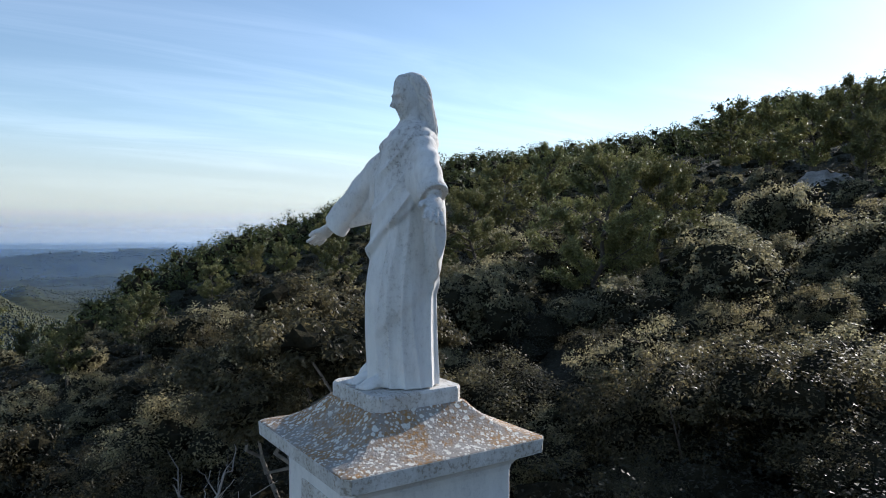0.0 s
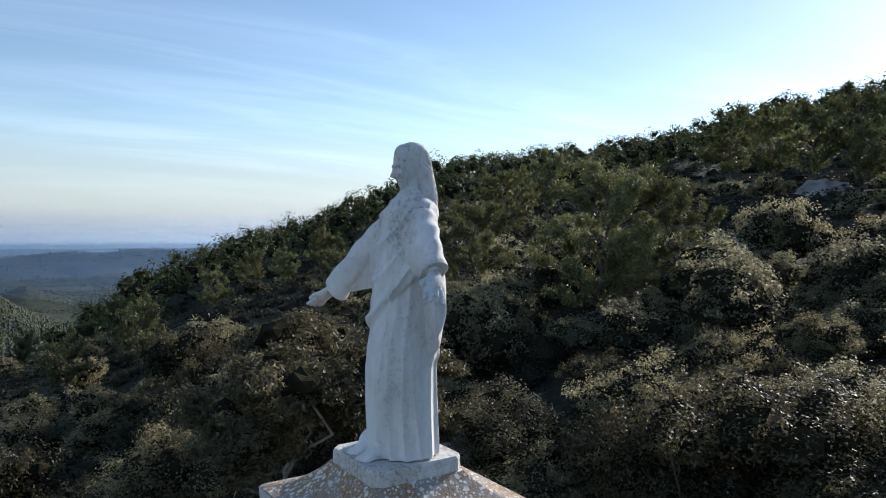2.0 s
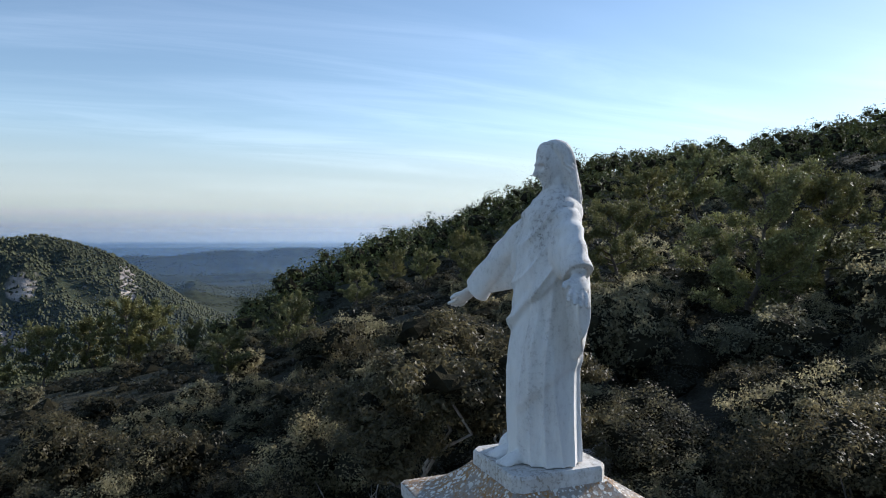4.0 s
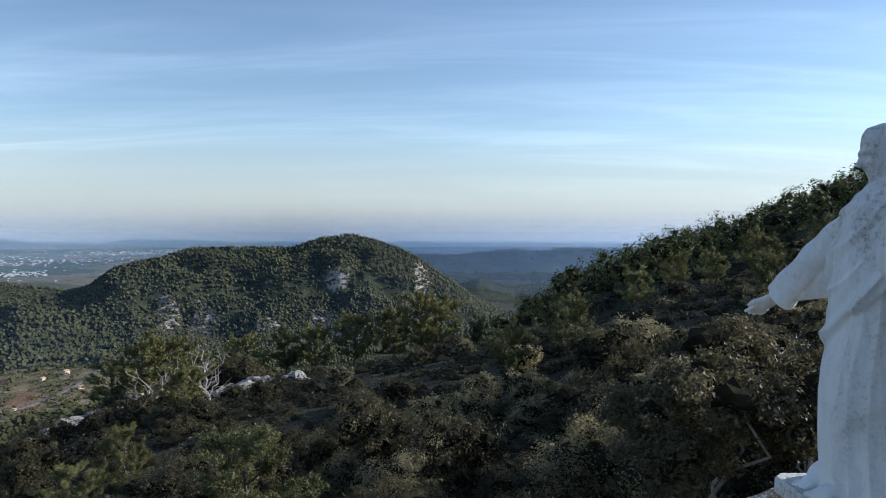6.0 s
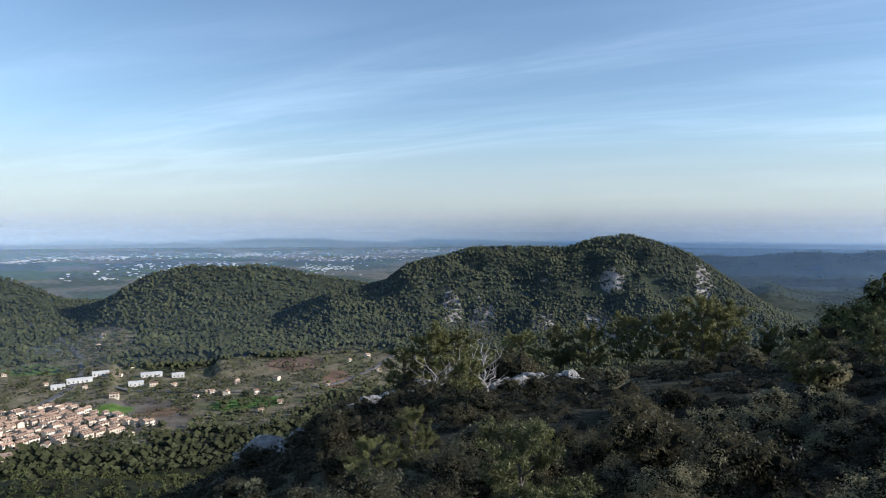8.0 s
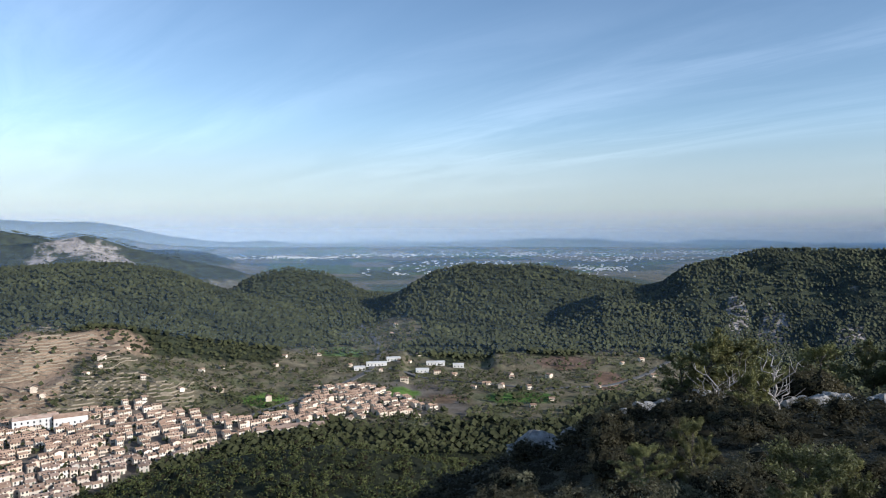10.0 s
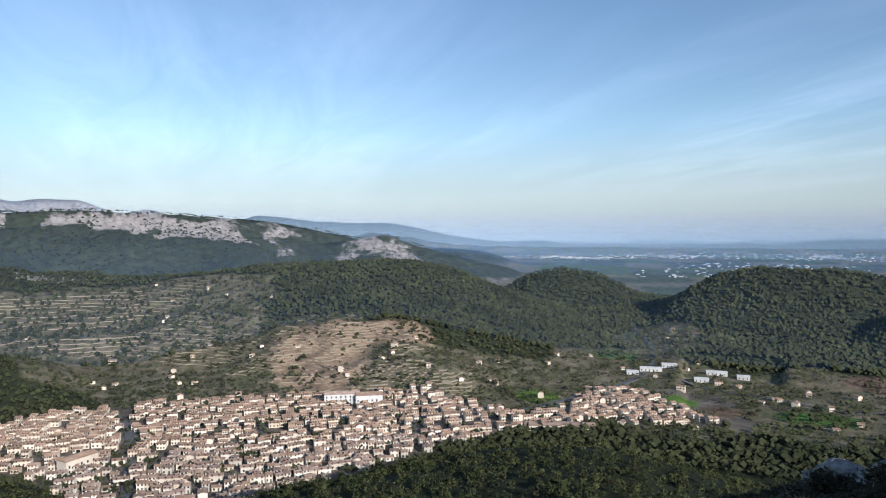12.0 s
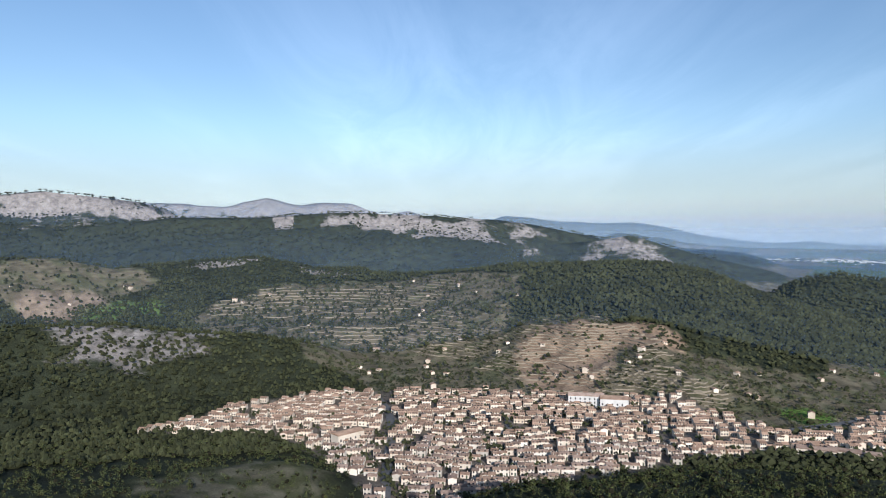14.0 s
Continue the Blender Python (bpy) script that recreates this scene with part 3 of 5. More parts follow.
def statue():
    """A robed figure with spread arms; local +X is its front, +Y its left, z = 0 the plinth."""
    bm = bmesh.new()
    # robe: (height, centre x, half depth, half width)
    prof = [(0.02, 0.0, 0.30, 0.345), (0.10, 0.0, 0.305, 0.34), (0.3, 0.01, 0.31, 0.335), (0.55, 0.02, 0.315, 0.33), (0.85, 0.02, 0.32, 0.325), (1.1, 0.015, 0.32, 0.32),
            (1.35, 0.0, 0.30, 0.31), (1.6, -0.01, 0.29, 0.305), (1.85, -0.02, 0.27, 0.31), (2.05, -0.04, 0.25, 0.325), (2.27, -0.075, 0.24, 0.32), (2.38, -0.09, 0.20, 0.28), (2.45, -0.095, 0.155, 0.2), (2.50, -0.09, 0.12, 0.13), (2.56, -0.085, 0.1, 0.1)]
    zs = np.array([p[0] for p in prof])

    def crease(d, soft, sharp):
        """A fold of cloth: a slow rise and a sharp fall, in degrees from its edge."""
        d = (d + 180) % 360 - 180
        return math.exp(-d / soft) if d > 0 else math.exp(d / sharp)

    # hanging folds: (bearing at the hem, drift per metre, soft side, sharp side, depth, top)
    folds = [(-38, 6, 22, 7, 0.075, 1.5), (-8, -9, 26, 5, 0.085, 1.35), (14, -4, 16, 6, 0.06, 1.0), (34, 10, 20, 4, 0.075, 1.75), (60, 3, 26, 3.5, 0.085, 1.95), (84, -8, 15, 5, 0.055, 1.25), (106, 4, 24, 5, 0.09, 1.6),
             (132, -5, 20, 6, 0.075, 1.4), (160, 3, 24, 7, 0.085, 1.7), (195, -4, 24, 6, 0.08, 1.6), (228, 5, 24, 7, 0.08, 1.5), (265, -6, 22, 6, 0.08, 1.6), (298, 4, 24, 6, 0.08, 1.4)]
    rings = []
    sides = 220
    levels = 170
    for i in range(levels):
        z = 0.02 + (2.56 - 0.02) * i / (levels - 1)
        cx, dx, dy = (np.interp(z, zs, [p[k] for p in prof]) for k in (1, 2, 3))
        ring = []
        for k in range(sides):
            th = 2 * math.pi * k / sides
            deg = math.degrees(th)
            r = 0.84 + 0.05 * min(1.0, z / 1.6)
            for at, drift, soft, sharp, deep, top in folds:
                grow = max(0.0, min(1.0, (top - z) / 0.5)) * (0.55 + 0.45 * max(0.0, 1 - z / 1.3))
                if grow:
                    r += 2.6 * deep * grow * crease(deg - at - drift * z - 3 * math.sin(2.6 * z + at), soft, sharp)
            # cape over the chest: its edge slants from one shoulder across the breast, cloth pulled in bowed folds above it
            edge = 1.50 + 0.30 * math.cos(th - 2.2) + 0.03 * math.sin(5 * th)
            cape = 1 / (1 + math.exp(-70 * (z - edge)))
            pull = z - 0.42 * math.cos(th - 2.4)
            bow = (1 - abs(math.sin(9.5 * pull + 0.5 * math.sin(3 * th)))) ** 2
            r += cape * (0.14 + 0.10 * bow + 0.018 * math.sin(31 * pull)) * (1 if z < 2.33 else max(0.2, 1 - 9 * (z - 2.33)))
            # mantle edge that falls from the near arm to the knee
            r += 0.13 / (1 + math.exp(-60 * (math.cos(th - 1.45) - 0.5 - 0.3 * (z - 1.0)))) / (1 + math.exp(-40 * (z - 0.62 - 0.3 * math.sin(th - 0.7)))) / (1 + math.exp(20 * (z - 1.85)))
            # rolled collar at the neck
            r += 0.10 * math.exp(-((z - 2.455 + 0.05 * math.cos(th)) / 0.022) ** 2)
            ring.append(Vector((cx + dx * r * math.cos(th), dy * r * math.sin(th), z)))
        rings.append(ring)
    skin(bm, rings)
    # the trailing hem behind and the front hem over the feet
    ball(bm, (-0.12, 0.0, 0.04), (0.22, 0.3, 0.07))
    # rough mound under the robe, at its right and front
    ball(bm, (0.10, -0.34, 0.02), (0.2, 0.16, 0.17))
    ball(bm, (-0.05, -0.36, 0.02), (0.16, 0.12, 0.24))
    # feet with toes
    for side, reach in ((0.06, 0.42), (-0.17, 0.40)):
        ball(bm, (reach - 0.10, side, 0.065), (0.17, 0.075, 0.06), (0, 10, 0))
        for k in range(5):
            ball(bm, (reach + 0.05 - 0.016 * abs(k - 1), side - 0.062 + 0.031 * k, 0.034), (0.06, 0.0155, 0.024), (0, 12, 0), 8)
    # arms: wide sleeves from the shoulders to the wrists, spread outwards and a little forwards
    for s, hand_x, hand_z, reach in ((1, 0.08, 1.80, 0.66), (-1, 0.27, 1.56, 0.95)):
        shoulder, wrist = Vector((-0.07, 0.20 * s, 2.22)), Vector((hand_x, reach * s, hand_z))
        path, rad, sq = [], [], []
        for i in range(26):
            f = i / 25
            p = shoulder.lerp(wrist, f) + Vector((0, 0, 0.05 * math.sin(math.pi * f)))
            path.append(p + Vector((0, 0, -0.05 * f)))
            rad.append(0.165 - 0.03 * math.sin(math.pi * f * 0.8) - 0.01 * f)
            sq.append((1.0 + 0.2 * f, 0.95 - 0.1 * f))
        skin(bm, tube_rings(path, rad, 48, sq, lambda th, i: 1 + 0.05 * math.sin(i * 0.9 + 2 * math.cos(th)) + 0.03 * math.sin(4 * th + i * 0.45)))
        # the cloth that hangs from the arm: a thick panel from the side to the wrist
        panel = []
        for i in range(16):
            f = i / 15
            top = shoulder.lerp(wrist, 0.05 + 0.86 * f)
            low = (0.85 + 0.38 * f) if s > 0 else (1.62 - 0.16 * f)
            wave = 0.025 * math.sin(9 * f)
            mid, tall = (top.z + low) / 2, (top.z - low) / 2
            ring = []
            for k in range(40):
                th = 2 * math.pi * k / 40
                thick = 0.085 * (1 - 0.35 * f) * (1 + 0.25 * math.sin(4 * math.sin(th) + 3 * f))
                ring.append(Vector((top.x - (0.10 if s > 0 else 0.03) + wave + thick * math.cos(th), top.y, mid + tall * math.copysign(abs(math.sin(th)) ** 0.7, math.sin(th)))))
            panel.append(ring)
        skin(bm, panel)
        # upper drape that joins sleeve and side
        ball(bm, (0.0, 0.34 * s, 1.92), (0.15, 0.20, 0.26), (35 * s, 0, 0))
        # forearm, palm and fingers
        way = (wrist - shoulder).normalized()
        skin(bm, tube_rings([wrist - way * 0.1, wrist, wrist + way * 0.08], [0.085, 0.07, 0.062], 20))
        # hand: palm, four fingers and a thumb along its own axis
        droop = way if s < 0 else (way + Vector((0.25, 0, -0.05))).normalized()
        across = Vector((1, 0, 0)) - droop * droop.x
        across.normalize()
        face = across.cross(droop)
        palm = wrist + way * 0.08 + droop * 0.10
        m = Matrix((across, droop, face)).transposed().to_4x4()
        bmesh.ops.create_uvsphere(bm, u_segments=24, v_segments=12, radius=1, matrix=Matrix.Translation(palm) @ m @ Matrix.Diagonal((0.088, 0.125, 0.045, 1)))
        for k in range(4):
            start = palm + across * (-0.062 + 0.042 * k) + droop * 0.09
            tip = start + droop * (0.15 - 0.014 * abs(k - 1.4)) + across * 0.012 * (k - 1.5) - face * 0.02
            skin(bm, tube_rings([start, start.lerp(tip, 0.5) + face * 0.008, tip], [0.024, 0.023, 0.016], 10))
        thumb = palm + across * 0.07
        skin(bm, tube_rings([thumb, thumb + across * 0.05 + droop * 0.05, thumb + across * 0.06 + droop * 0.11], [0.03, 0.026, 0.018], 10))
    # neck and head; the head is turned a little to its right and bowed
    hx = -0.10
    skin(bm, tube_rings([(-0.10, 0, 2.33), (-0.085, 0, 2.47), (-0.085, 0, 2.66)], [0.135, 0.1, 0.095], 28))
    turn = pose(hx + 0.045, 0, 2.708, 0, 12, -6) @ Matrix.Diagonal((1.0, 1.0, 1.18, 1))
    seed_bm = bmesh.new()
    bmesh.ops.create_uvsphere(seed_bm, u_segments=128, v_segments=96, radius=1)

    def hill(a, b, c, wide, tall):
        return math.exp(-((a - b) / wide) ** 2) * math.exp(-(c / tall) ** 2)

    for v in seed_bm.verts:
        d = v.co.copy()
        x, y, z = (d.x ** 0.68 * 0.13 if d.x > 0 else d.x * 0.142), d.y * 0.112, d.z * 0.205
        if z < 0:
            x, y = x * (1 + 0.20 * z / 0.2 * (1 if x < 0 else 0.35)), y * (1 + 0.28 * z / 0.2)
        if d.x > 0:
            out = 0.036 * hill(z, -0.034, y, 0.024, 0.022) + 0.030 * hill(z, 0.0, y, 0.045, 0.015)      # nose
            out += 0.016 * hill(z, 0.048, y, 0.016, 0.075)                                              # brow
            out -= 0.022 * (hill(z, 0.018, y - 0.045, 0.022, 0.026) + hill(z, 0.018, y + 0.045, 0.022, 0.026))
            out += 0.008 * (hill(z, 0.016, y - 0.045, 0.010, 0.018) + hill(z, 0.016, y + 0.045, 0.010, 0.018))
            out += 0.010 * (hill(z, -0.030, y - 0.065, 0.03, 0.03) + hill(z, -0.030, y + 0.065, 0.03, 0.03))
            out += 0.012 * hill(z, -0.078, y, 0.012, 0.04) - 0.010 * hill(z, -0.090, y, 0.006, 0.03) + 0.011 * hill(z, -0.102, y, 0.010, 0.03)
            out += 0.016 * hill(z, -0.158, y, 0.036, 0.06) + 0.012 * hill(z, -0.135, abs(y) - 0.07, 0.05, 0.03)   # beard
            x += 1.4 * out
        v.co = turn @ Vector((x, y, z))
    copy_me = bpy.data.meshes.new("head_form")
    seed_bm.to_mesh(copy_me)
    seed_bm.free()
    bm.from_mesh(copy_me)
    bpy.data.meshes.remove(copy_me)
    # long hair, parted in the middle: swept behind the cheeks, grooved in locks, down to the shoulders
    locks = [(0.215, -0.01, 0.03, 0.03), (0.203, -0.012, 0.085, 0.07), (0.175, -0.022, 0.12, 0.105), (0.125, -0.045, 0.130, 0.122), (0.06, -0.078, 0.115, 0.126), (-0.02, -0.10, 0.10, 0.128), (-0.10, -0.118, 0.092, 0.132),
             (-0.18, -0.13, 0.09, 0.138), (-0.26, -0.14, 0.082, 0.142), (-0.32, -0.148, 0.066, 0.13), (-0.37, -0.15, 0.045, 0.1)]
    lz = np.array([l[0] for l in locks])[::-1]
    fall = pose(hx + 0.005, 0, 2.712, 0, 5, -6) @ Matrix.Diagonal((1.0, 1.0, 1.18, 1))
    rings = []
    for i in range(70):
        z = 0.215 - 0.585 * i / 69
        cx, dx, dy = (np.interp(z, lz, [l[k] for l in locks][::-1]) for k in (1, 2, 3))
        dx, dy = dx * 0.9, dy * 1.08
        ring = []
        for k in range(140):
            th = 2 * math.pi * k / 140
            wave = 9 * th + 2.2 * math.sin(z * 17 + 2 * math.cos(th)) + 1.2 * math.sin(z * 41)
            r = 1 + 0.15 * (1 - abs(math.sin(wave))) ** 0.8 + 0.03 * math.sin(2.7 * wave + 9 * z) - 0.06 * math.exp(-(abs(math.sin(th)) / 0.12) ** 2) * (math.cos(th) > 0) * (z > 0.1)
            ring.append(fall @ Vector((cx + dx * r * math.cos(th), dy * r * math.sin(th), z)))
        rings.append(ring)
    skin(bm, rings)
    me = from_bm("statue", bm, STATUE, True)
    ob = new("statue", me)
    ob.matrix_world = pose(MON_X + 0.075, MON_Y - 0.02, BASE_Z - 0.01, 0, 0, FRONT)
    rm = ob.modifiers.new("weld", "REMESH")
    rm.mode, rm.voxel_size, rm.use_smooth_shade = "VOXEL", 0.0085, True
    sm = ob.modifiers.new("worn", "SMOOTH")
    sm.factor, sm.iterations = 0.15, 1
    tagged(ob, "weathered white statue of a robed figure, arms spread", "statue")


statue()


# ---- plants ----
def leaf_mesh(name, centres, normals, size, mat, aspect=0.5, seed=0, up=0.55, needles=False):
    """Many small pointed leaves: one at each centre, turned at random about its normal."""
    g = np.random.default_rng(seed)
    n = len(centres)
    nn = normals + g.normal(0, 0.5, (n, 3))
    nn[:, 2] += up
    nn /= np.linalg.norm(nn, axis=1)[:, None]
    t = g.normal(0, 1, (n, 3))
    if needles:
        t = nn + t * 0.35
        nn = g.normal(0, 1, (n, 3))
        nn /= np.linalg.norm(nn, axis=1)[:, None]
    t -= nn * (t * nn).sum(1)[:, None]
    t /= np.linalg.norm(t, axis=1)[:, None]
    b = np.cross(nn, t)
    s = (size * g.uniform(0.65, 1.35, n))[:, None]
    v = np.stack([centres - t * s * 0.6 - b * s * aspect, centres - t * s * 0.6 + b * s * aspect, centres + t * s], 1).reshape(-1, 3)
    return mesh_np(name, v, np.arange(3 * n).reshape(n, 3), mat)


def branch_mesh(name, lines, mat, sides=5):
    """Tapered limbs: each line is (points, start radius, end radius)."""
    vs, fs, k = [], [], 0
    for pts, r0, r1 in lines:
        pts = np.asarray(pts, float)
        m = len(pts)
        for i, p in enumerate(pts):
            d = pts[min(i + 1, m - 1)] - pts[max(i - 1, 0)]
            d /= np.linalg.norm(d) + 1e-9
            u = np.cross(d, (0.3, 0.9, 0.1))
            u /= np.linalg.norm(u) + 1e-9
            w = np.cross(d, u)
            r = r0 + (r1 - r0) * i / (m - 1)
            for j in range(sides):
                a = 2 * math.pi * j / sides
                vs.append(p + r * (u * math.cos(a) + w * math.sin(a)))
        for i in range(m - 1):
            for j in range(sides):
                fs.append((k + i * sides + j, k + i * sides + (j + 1) % sides, k + (i + 1) * sides + (j + 1) % sides, k + (i + 1) * sides + j))
        k += m * sides
    return mesh_np(name, vs, fs, mat, True)


def crown_points(g, lobes, n, shell=0.45):
    """Points in the outer shell of several overlapping lobes (centre, radii)."""
    w = np.array([l[1][0] * l[1][1] for l in lobes])
    pick = g.choice(len(lobes), n, p=w / w.sum())
    d = g.normal(0, 1, (n, 3))
    d /= np.linalg.norm(d, axis=1)[:, None]
    low = d[:, 2] < -0.3
    d[low, 2] *= 0.5
    c = np.array([l[0] for l in lobes])[pick]
    rad = np.array([l[1] for l in lobes])[pick]
    # uneven outline: tufts stick out by direction
    tuft = 1 + 0.16 * np.sin(d[:, 0] * 7 + pick * 1.7) * np.sin(d[:, 1] * 8 + pick) + 0.1 * np.sin(d[:, 2] * 11 + pick * 2.3)
    q = 1 - shell * g.random(n) ** 1.6
    return c + d * rad * (q * tuft)[:, None], d


def limb(g, start, end, bend=0.15, m=5):
    f = np.linspace(0, 1, m)[:, None]
    start, end = np.asarray(start, float), np.asarray(end, float)
    size = np.linalg.norm(end - start)
    p = start + (end - start) * f
    p[1:-1] += g.normal(0, bend * size * 0.3, (m - 2, 3))
    return p


def core_mesh(name, lobes, shrink, mat, seed, fine=1):
    """The inside of a crown: a rough low mass per lobe, near-black as shade."""
    g = np.random.default_rng(seed)
    bm = bmesh.new()
    bmesh.ops.create_icosphere(bm, subdivisions=fine, radius=1)
    base = np.array([v.co[:] for v in bm.verts])
    tri = np.array([[v.index for v in f.verts] for f in bm.faces])
    bm.free()
    n, k = len(lobes), len(base)
    c, rad = np.array([l[0] for l in lobes]), np.array([l[1] for l in lobes])
    v = base[None] * g.uniform(0.45, 1.25, (n, k, 1)) * rad[:, None, :] * shrink + c[:, None, :]
    return mesh_np(name, v.reshape(-1, 3), (tri[None] + (np.arange(n) * k)[:, None, None]).reshape(-1, 3), mat, False)


def make_bush(seed, height, width, leaves, size, mat, name="bush", fine=2, sprays=60):
    """An evergreen bush: big lobes that carry many small sprays of leaves, with dark gaps between."""
    g = np.random.default_rng(seed)
    root = new(name)
    lobes = []
    k = 7 + seed % 4
    for i in range(k):
        a = 2 * math.pi * i / k + g.uniform(-0.4, 0.4)
        rr = width * g.uniform(0.10, 0.34)
        lobes.append(((rr * math.cos(a), rr * math.sin(a), height * g.uniform(0.3, 0.68)), (width * g.uniform(0.15, 0.26),) * 2 + (height * g.uniform(0.18, 0.30),)))
    lobes.append(((g.uniform(-0.1, 0.1) * width, 0, height * 0.58), (width * 0.24, width * 0.24, height * 0.34)))
    lobes.append(((0, 0, height * 0.25), (width * 0.36, width * 0.36, height * 0.26)))
    c, d = crown_points(g, lobes, sprays, 0.12)
    tufts = []
    for p, q in zip(c, d):
        w = width * g.uniform(0.045, 0.105)
        tufts.append((tuple(p + q * w * g.uniform(-0.2, 0.5)), (w, w, w * g.uniform(0.7, 1.2))))
    n1 = int(leaves * 0.6)
    c1, d1 = crown_points(g, tufts, n1, 0.75)
    c2, d2 = crown_points(g, lobes, leaves - n1, 0.3)
    c, d = np.concatenate([c1, c2]), np.concatenate([d1, d2])
    c[:, 2] = np.maximum(c[:, 2], 0.05)
    part("crown", leaf_mesh("crown", c, d, size, mat, 0.5, seed), root)
    part("inner_mass", core_mesh("inner_mass", lobes, 0.66, INNER_SHADE, seed, fine), root)
    lines = []
    for i in range(9):
        p = tufts[g.integers(len(tufts))][0]
        lines.append((limb(g, (g.uniform(-0.15, 0.15) * width, g.uniform(-0.15, 0.15) * width, -0.4), p, 0.2), 0.02 * height ** 0.7 + 0.01, 0.006))
    part("woody_frame", branch_mesh("woody_frame", lines, BARK, 4), root)
    return root


def make_oak(seed, height, leaves, size):
    """A small oak: several splayed stems that show below a broad, broken crown."""
    g = np.random.default_rng(seed)
    root = new("oak_tree")
    lobes = []
    for i in range(13):
        a = i * 2.4
        rr = height * (0.08 + 0.3 * (i / 13) ** 0.6)
        w = height * g.uniform(0.12, 0.18)
        lobes.append(((rr * math.cos(a), rr * math.sin(a), height * g.uniform(0.5, 0.84)), (w, w, w * 0.85)))
    c, d = crown_points(g, lobes, 230, 0.3)
    tufts = [(tuple(p), (w, w, w * 0.8)) for p, w in zip(c, height * g.uniform(0.035, 0.08, 230))]
    c, d = crown_points(g, tufts, leaves, 0.8)
    part("crown", leaf_mesh("crown", c, d, size, LEAF_OAK_DARK, 0.5, seed), root)
    part("inner_mass", core_mesh("inner_mass", lobes, 0.5, INNER_SHADE, seed, 2), root)
    stem_bark = PALE_BARK
    for i in range(7):
        a = i * 2.4 + 0.5
        base = (0.16 * math.cos(a), 0.16 * math.sin(a), -0.5)
        part("stem", branch_mesh("stem", [(limb(g, base, lobes[i + 4][0], 0.16, 7), 0.055, 0.02)], stem_bark, 7), root)
    return root


def make_pine(seed, height, leaves, size, lean=0.0, spread=0.5, bare=0.35, mat=None, limbs=26):
    """A pine: bare lower trunk, rising limbs that fork into twigs, and needle brushes along the twigs' ends."""
    g = np.random.default_rng(seed)
    root = new("pine_tree")
    top = np.array((lean * height, g.uniform(-0.05, 0.05) * height, height * 0.95))
    trunk = limb(g, (0, 0, -0.6), top, 0.10, 8)
    part("trunk", branch_mesh("trunk", [(trunk, 0.022 * height, 0.006 * height)], BARK, 8), root)
    lines, brushes = [], []
    for i in range(limbs):
        f = bare + (0.98 - bare) * (i + g.random()) / limbs
        p = trunk[int(f * 6.99)] + (trunk[int(f * 6.99) + 1] - trunk[int(f * 6.99)]) * (f * 6.99 % 1)
        a = i * 2.4 + g.uniform(-0.5, 0.5)
        out = spread * height * (0.2 + 0.8 * math.sin(math.pi * min(1, (f - bare) / (1.04 - bare)) ** 0.75)) * g.uniform(0.55, 1.05)
        e = p + np.array((math.cos(a) * out, math.sin(a) * out, height * g.uniform(0.05, 0.2)))
        main = limb(g, p, e, 0.16)
        lines.append((main, 0.008 * height, 0.002 * height))
        for j in range(7):
            s0 = main[1 + j % 4] if j < 4 else p + (e - p) * g.uniform(0.5, 1.0)
            way = (e - p) / (np.linalg.norm(e - p) + 1e-6) + g.normal(0, 0.55, 3) + np.array((0, 0, 0.45))
            q = s0 + way * height * g.uniform(0.05, 0.12)
            lines.append((limb(g, s0, q, 0.2, 3), 0.0035 * height, 0.001 * height))
            brushes.append((s0 + (q - s0) * 0.35, q))
    brushes += [(top, top + g.normal(0, 0.05, 3) * height + np.array((0, 0, 0.05 * height))) for _ in range(6)]
    part("limb_frame", branch_mesh("limb_frame", lines, BARK, 4), root)
    b0, b1 = np.array([b[0] for b in brushes]), np.array([b[1] for b in brushes])
    pick = g.integers(0, len(brushes), leaves)
    along = g.random((leaves, 1)) ** 0.8
    d = g.normal(0, 1, (leaves, 3))
    d /= np.linalg.norm(d, axis=1)[:, None]
    c = b0[pick] + (b1 - b0)[pick] * along + d * (height * 0.048 * g.random((leaves, 1)) ** 0.6)
    axis = (b1 - b0)[pick]
    axis /= np.linalg.norm(axis, axis=1)[:, None] + 1e-9
    part("crown", leaf_mesh("crown", c, d + axis * 0.7, size, mat or NEEDLE, 0.4, seed, 0.35, True), root)
    return root


def make_dead_tree(seed, height):
    g = np.random.default_rng(seed)
    root = new("dead_tree")
    trunk = limb(g, (0, 0, -0.5), (0.12 * height, 0, height * 0.55), 0.15, 6)
    part("trunk", branch_mesh("trunk", [(trunk, 0.035 * height, 0.015 * height)], DEADWOOD, 6), root)
    lines = []
    for i in range(9):
        a = i * 2.4
        p = trunk[2 + i % 4]
        e = p + np.array((math.cos(a) * 0.5, math.sin(a) * 0.5, 0.42 + 0.2 * g.random())) * height * g.uniform(0.5, 0.95)
        main = limb(g, p, e, 0.25, 6)
        lines.append((main, 0.014 * height, 0.004 * height))
        for j in range(4):
            s = main[1 + j]
            lines.append((limb(g, s, s + g.normal(0, 0.12 * height, 3) + np.array((0, 0, 0.1 * height)), 0.25, 4), 0.006 * height, 0.002 * height))
    part("limb_frame", branch_mesh("limb_frame", lines, DEADWOOD, 4), root)
    return root


def settle(src, bearing, r, turn, size=1.0, sink=0.0, z=None, height=1.0):
    """A copy of a plant or rock on the ground."""
    x, y = (float(v) for v in polar(bearing, r))
    ob = copy_thing(src, pose(x, y, (ground_at(x, y) if z is None else z) - sink, 0, 0, turn))
    ob.scale = (size, size, size * height)
    return ob


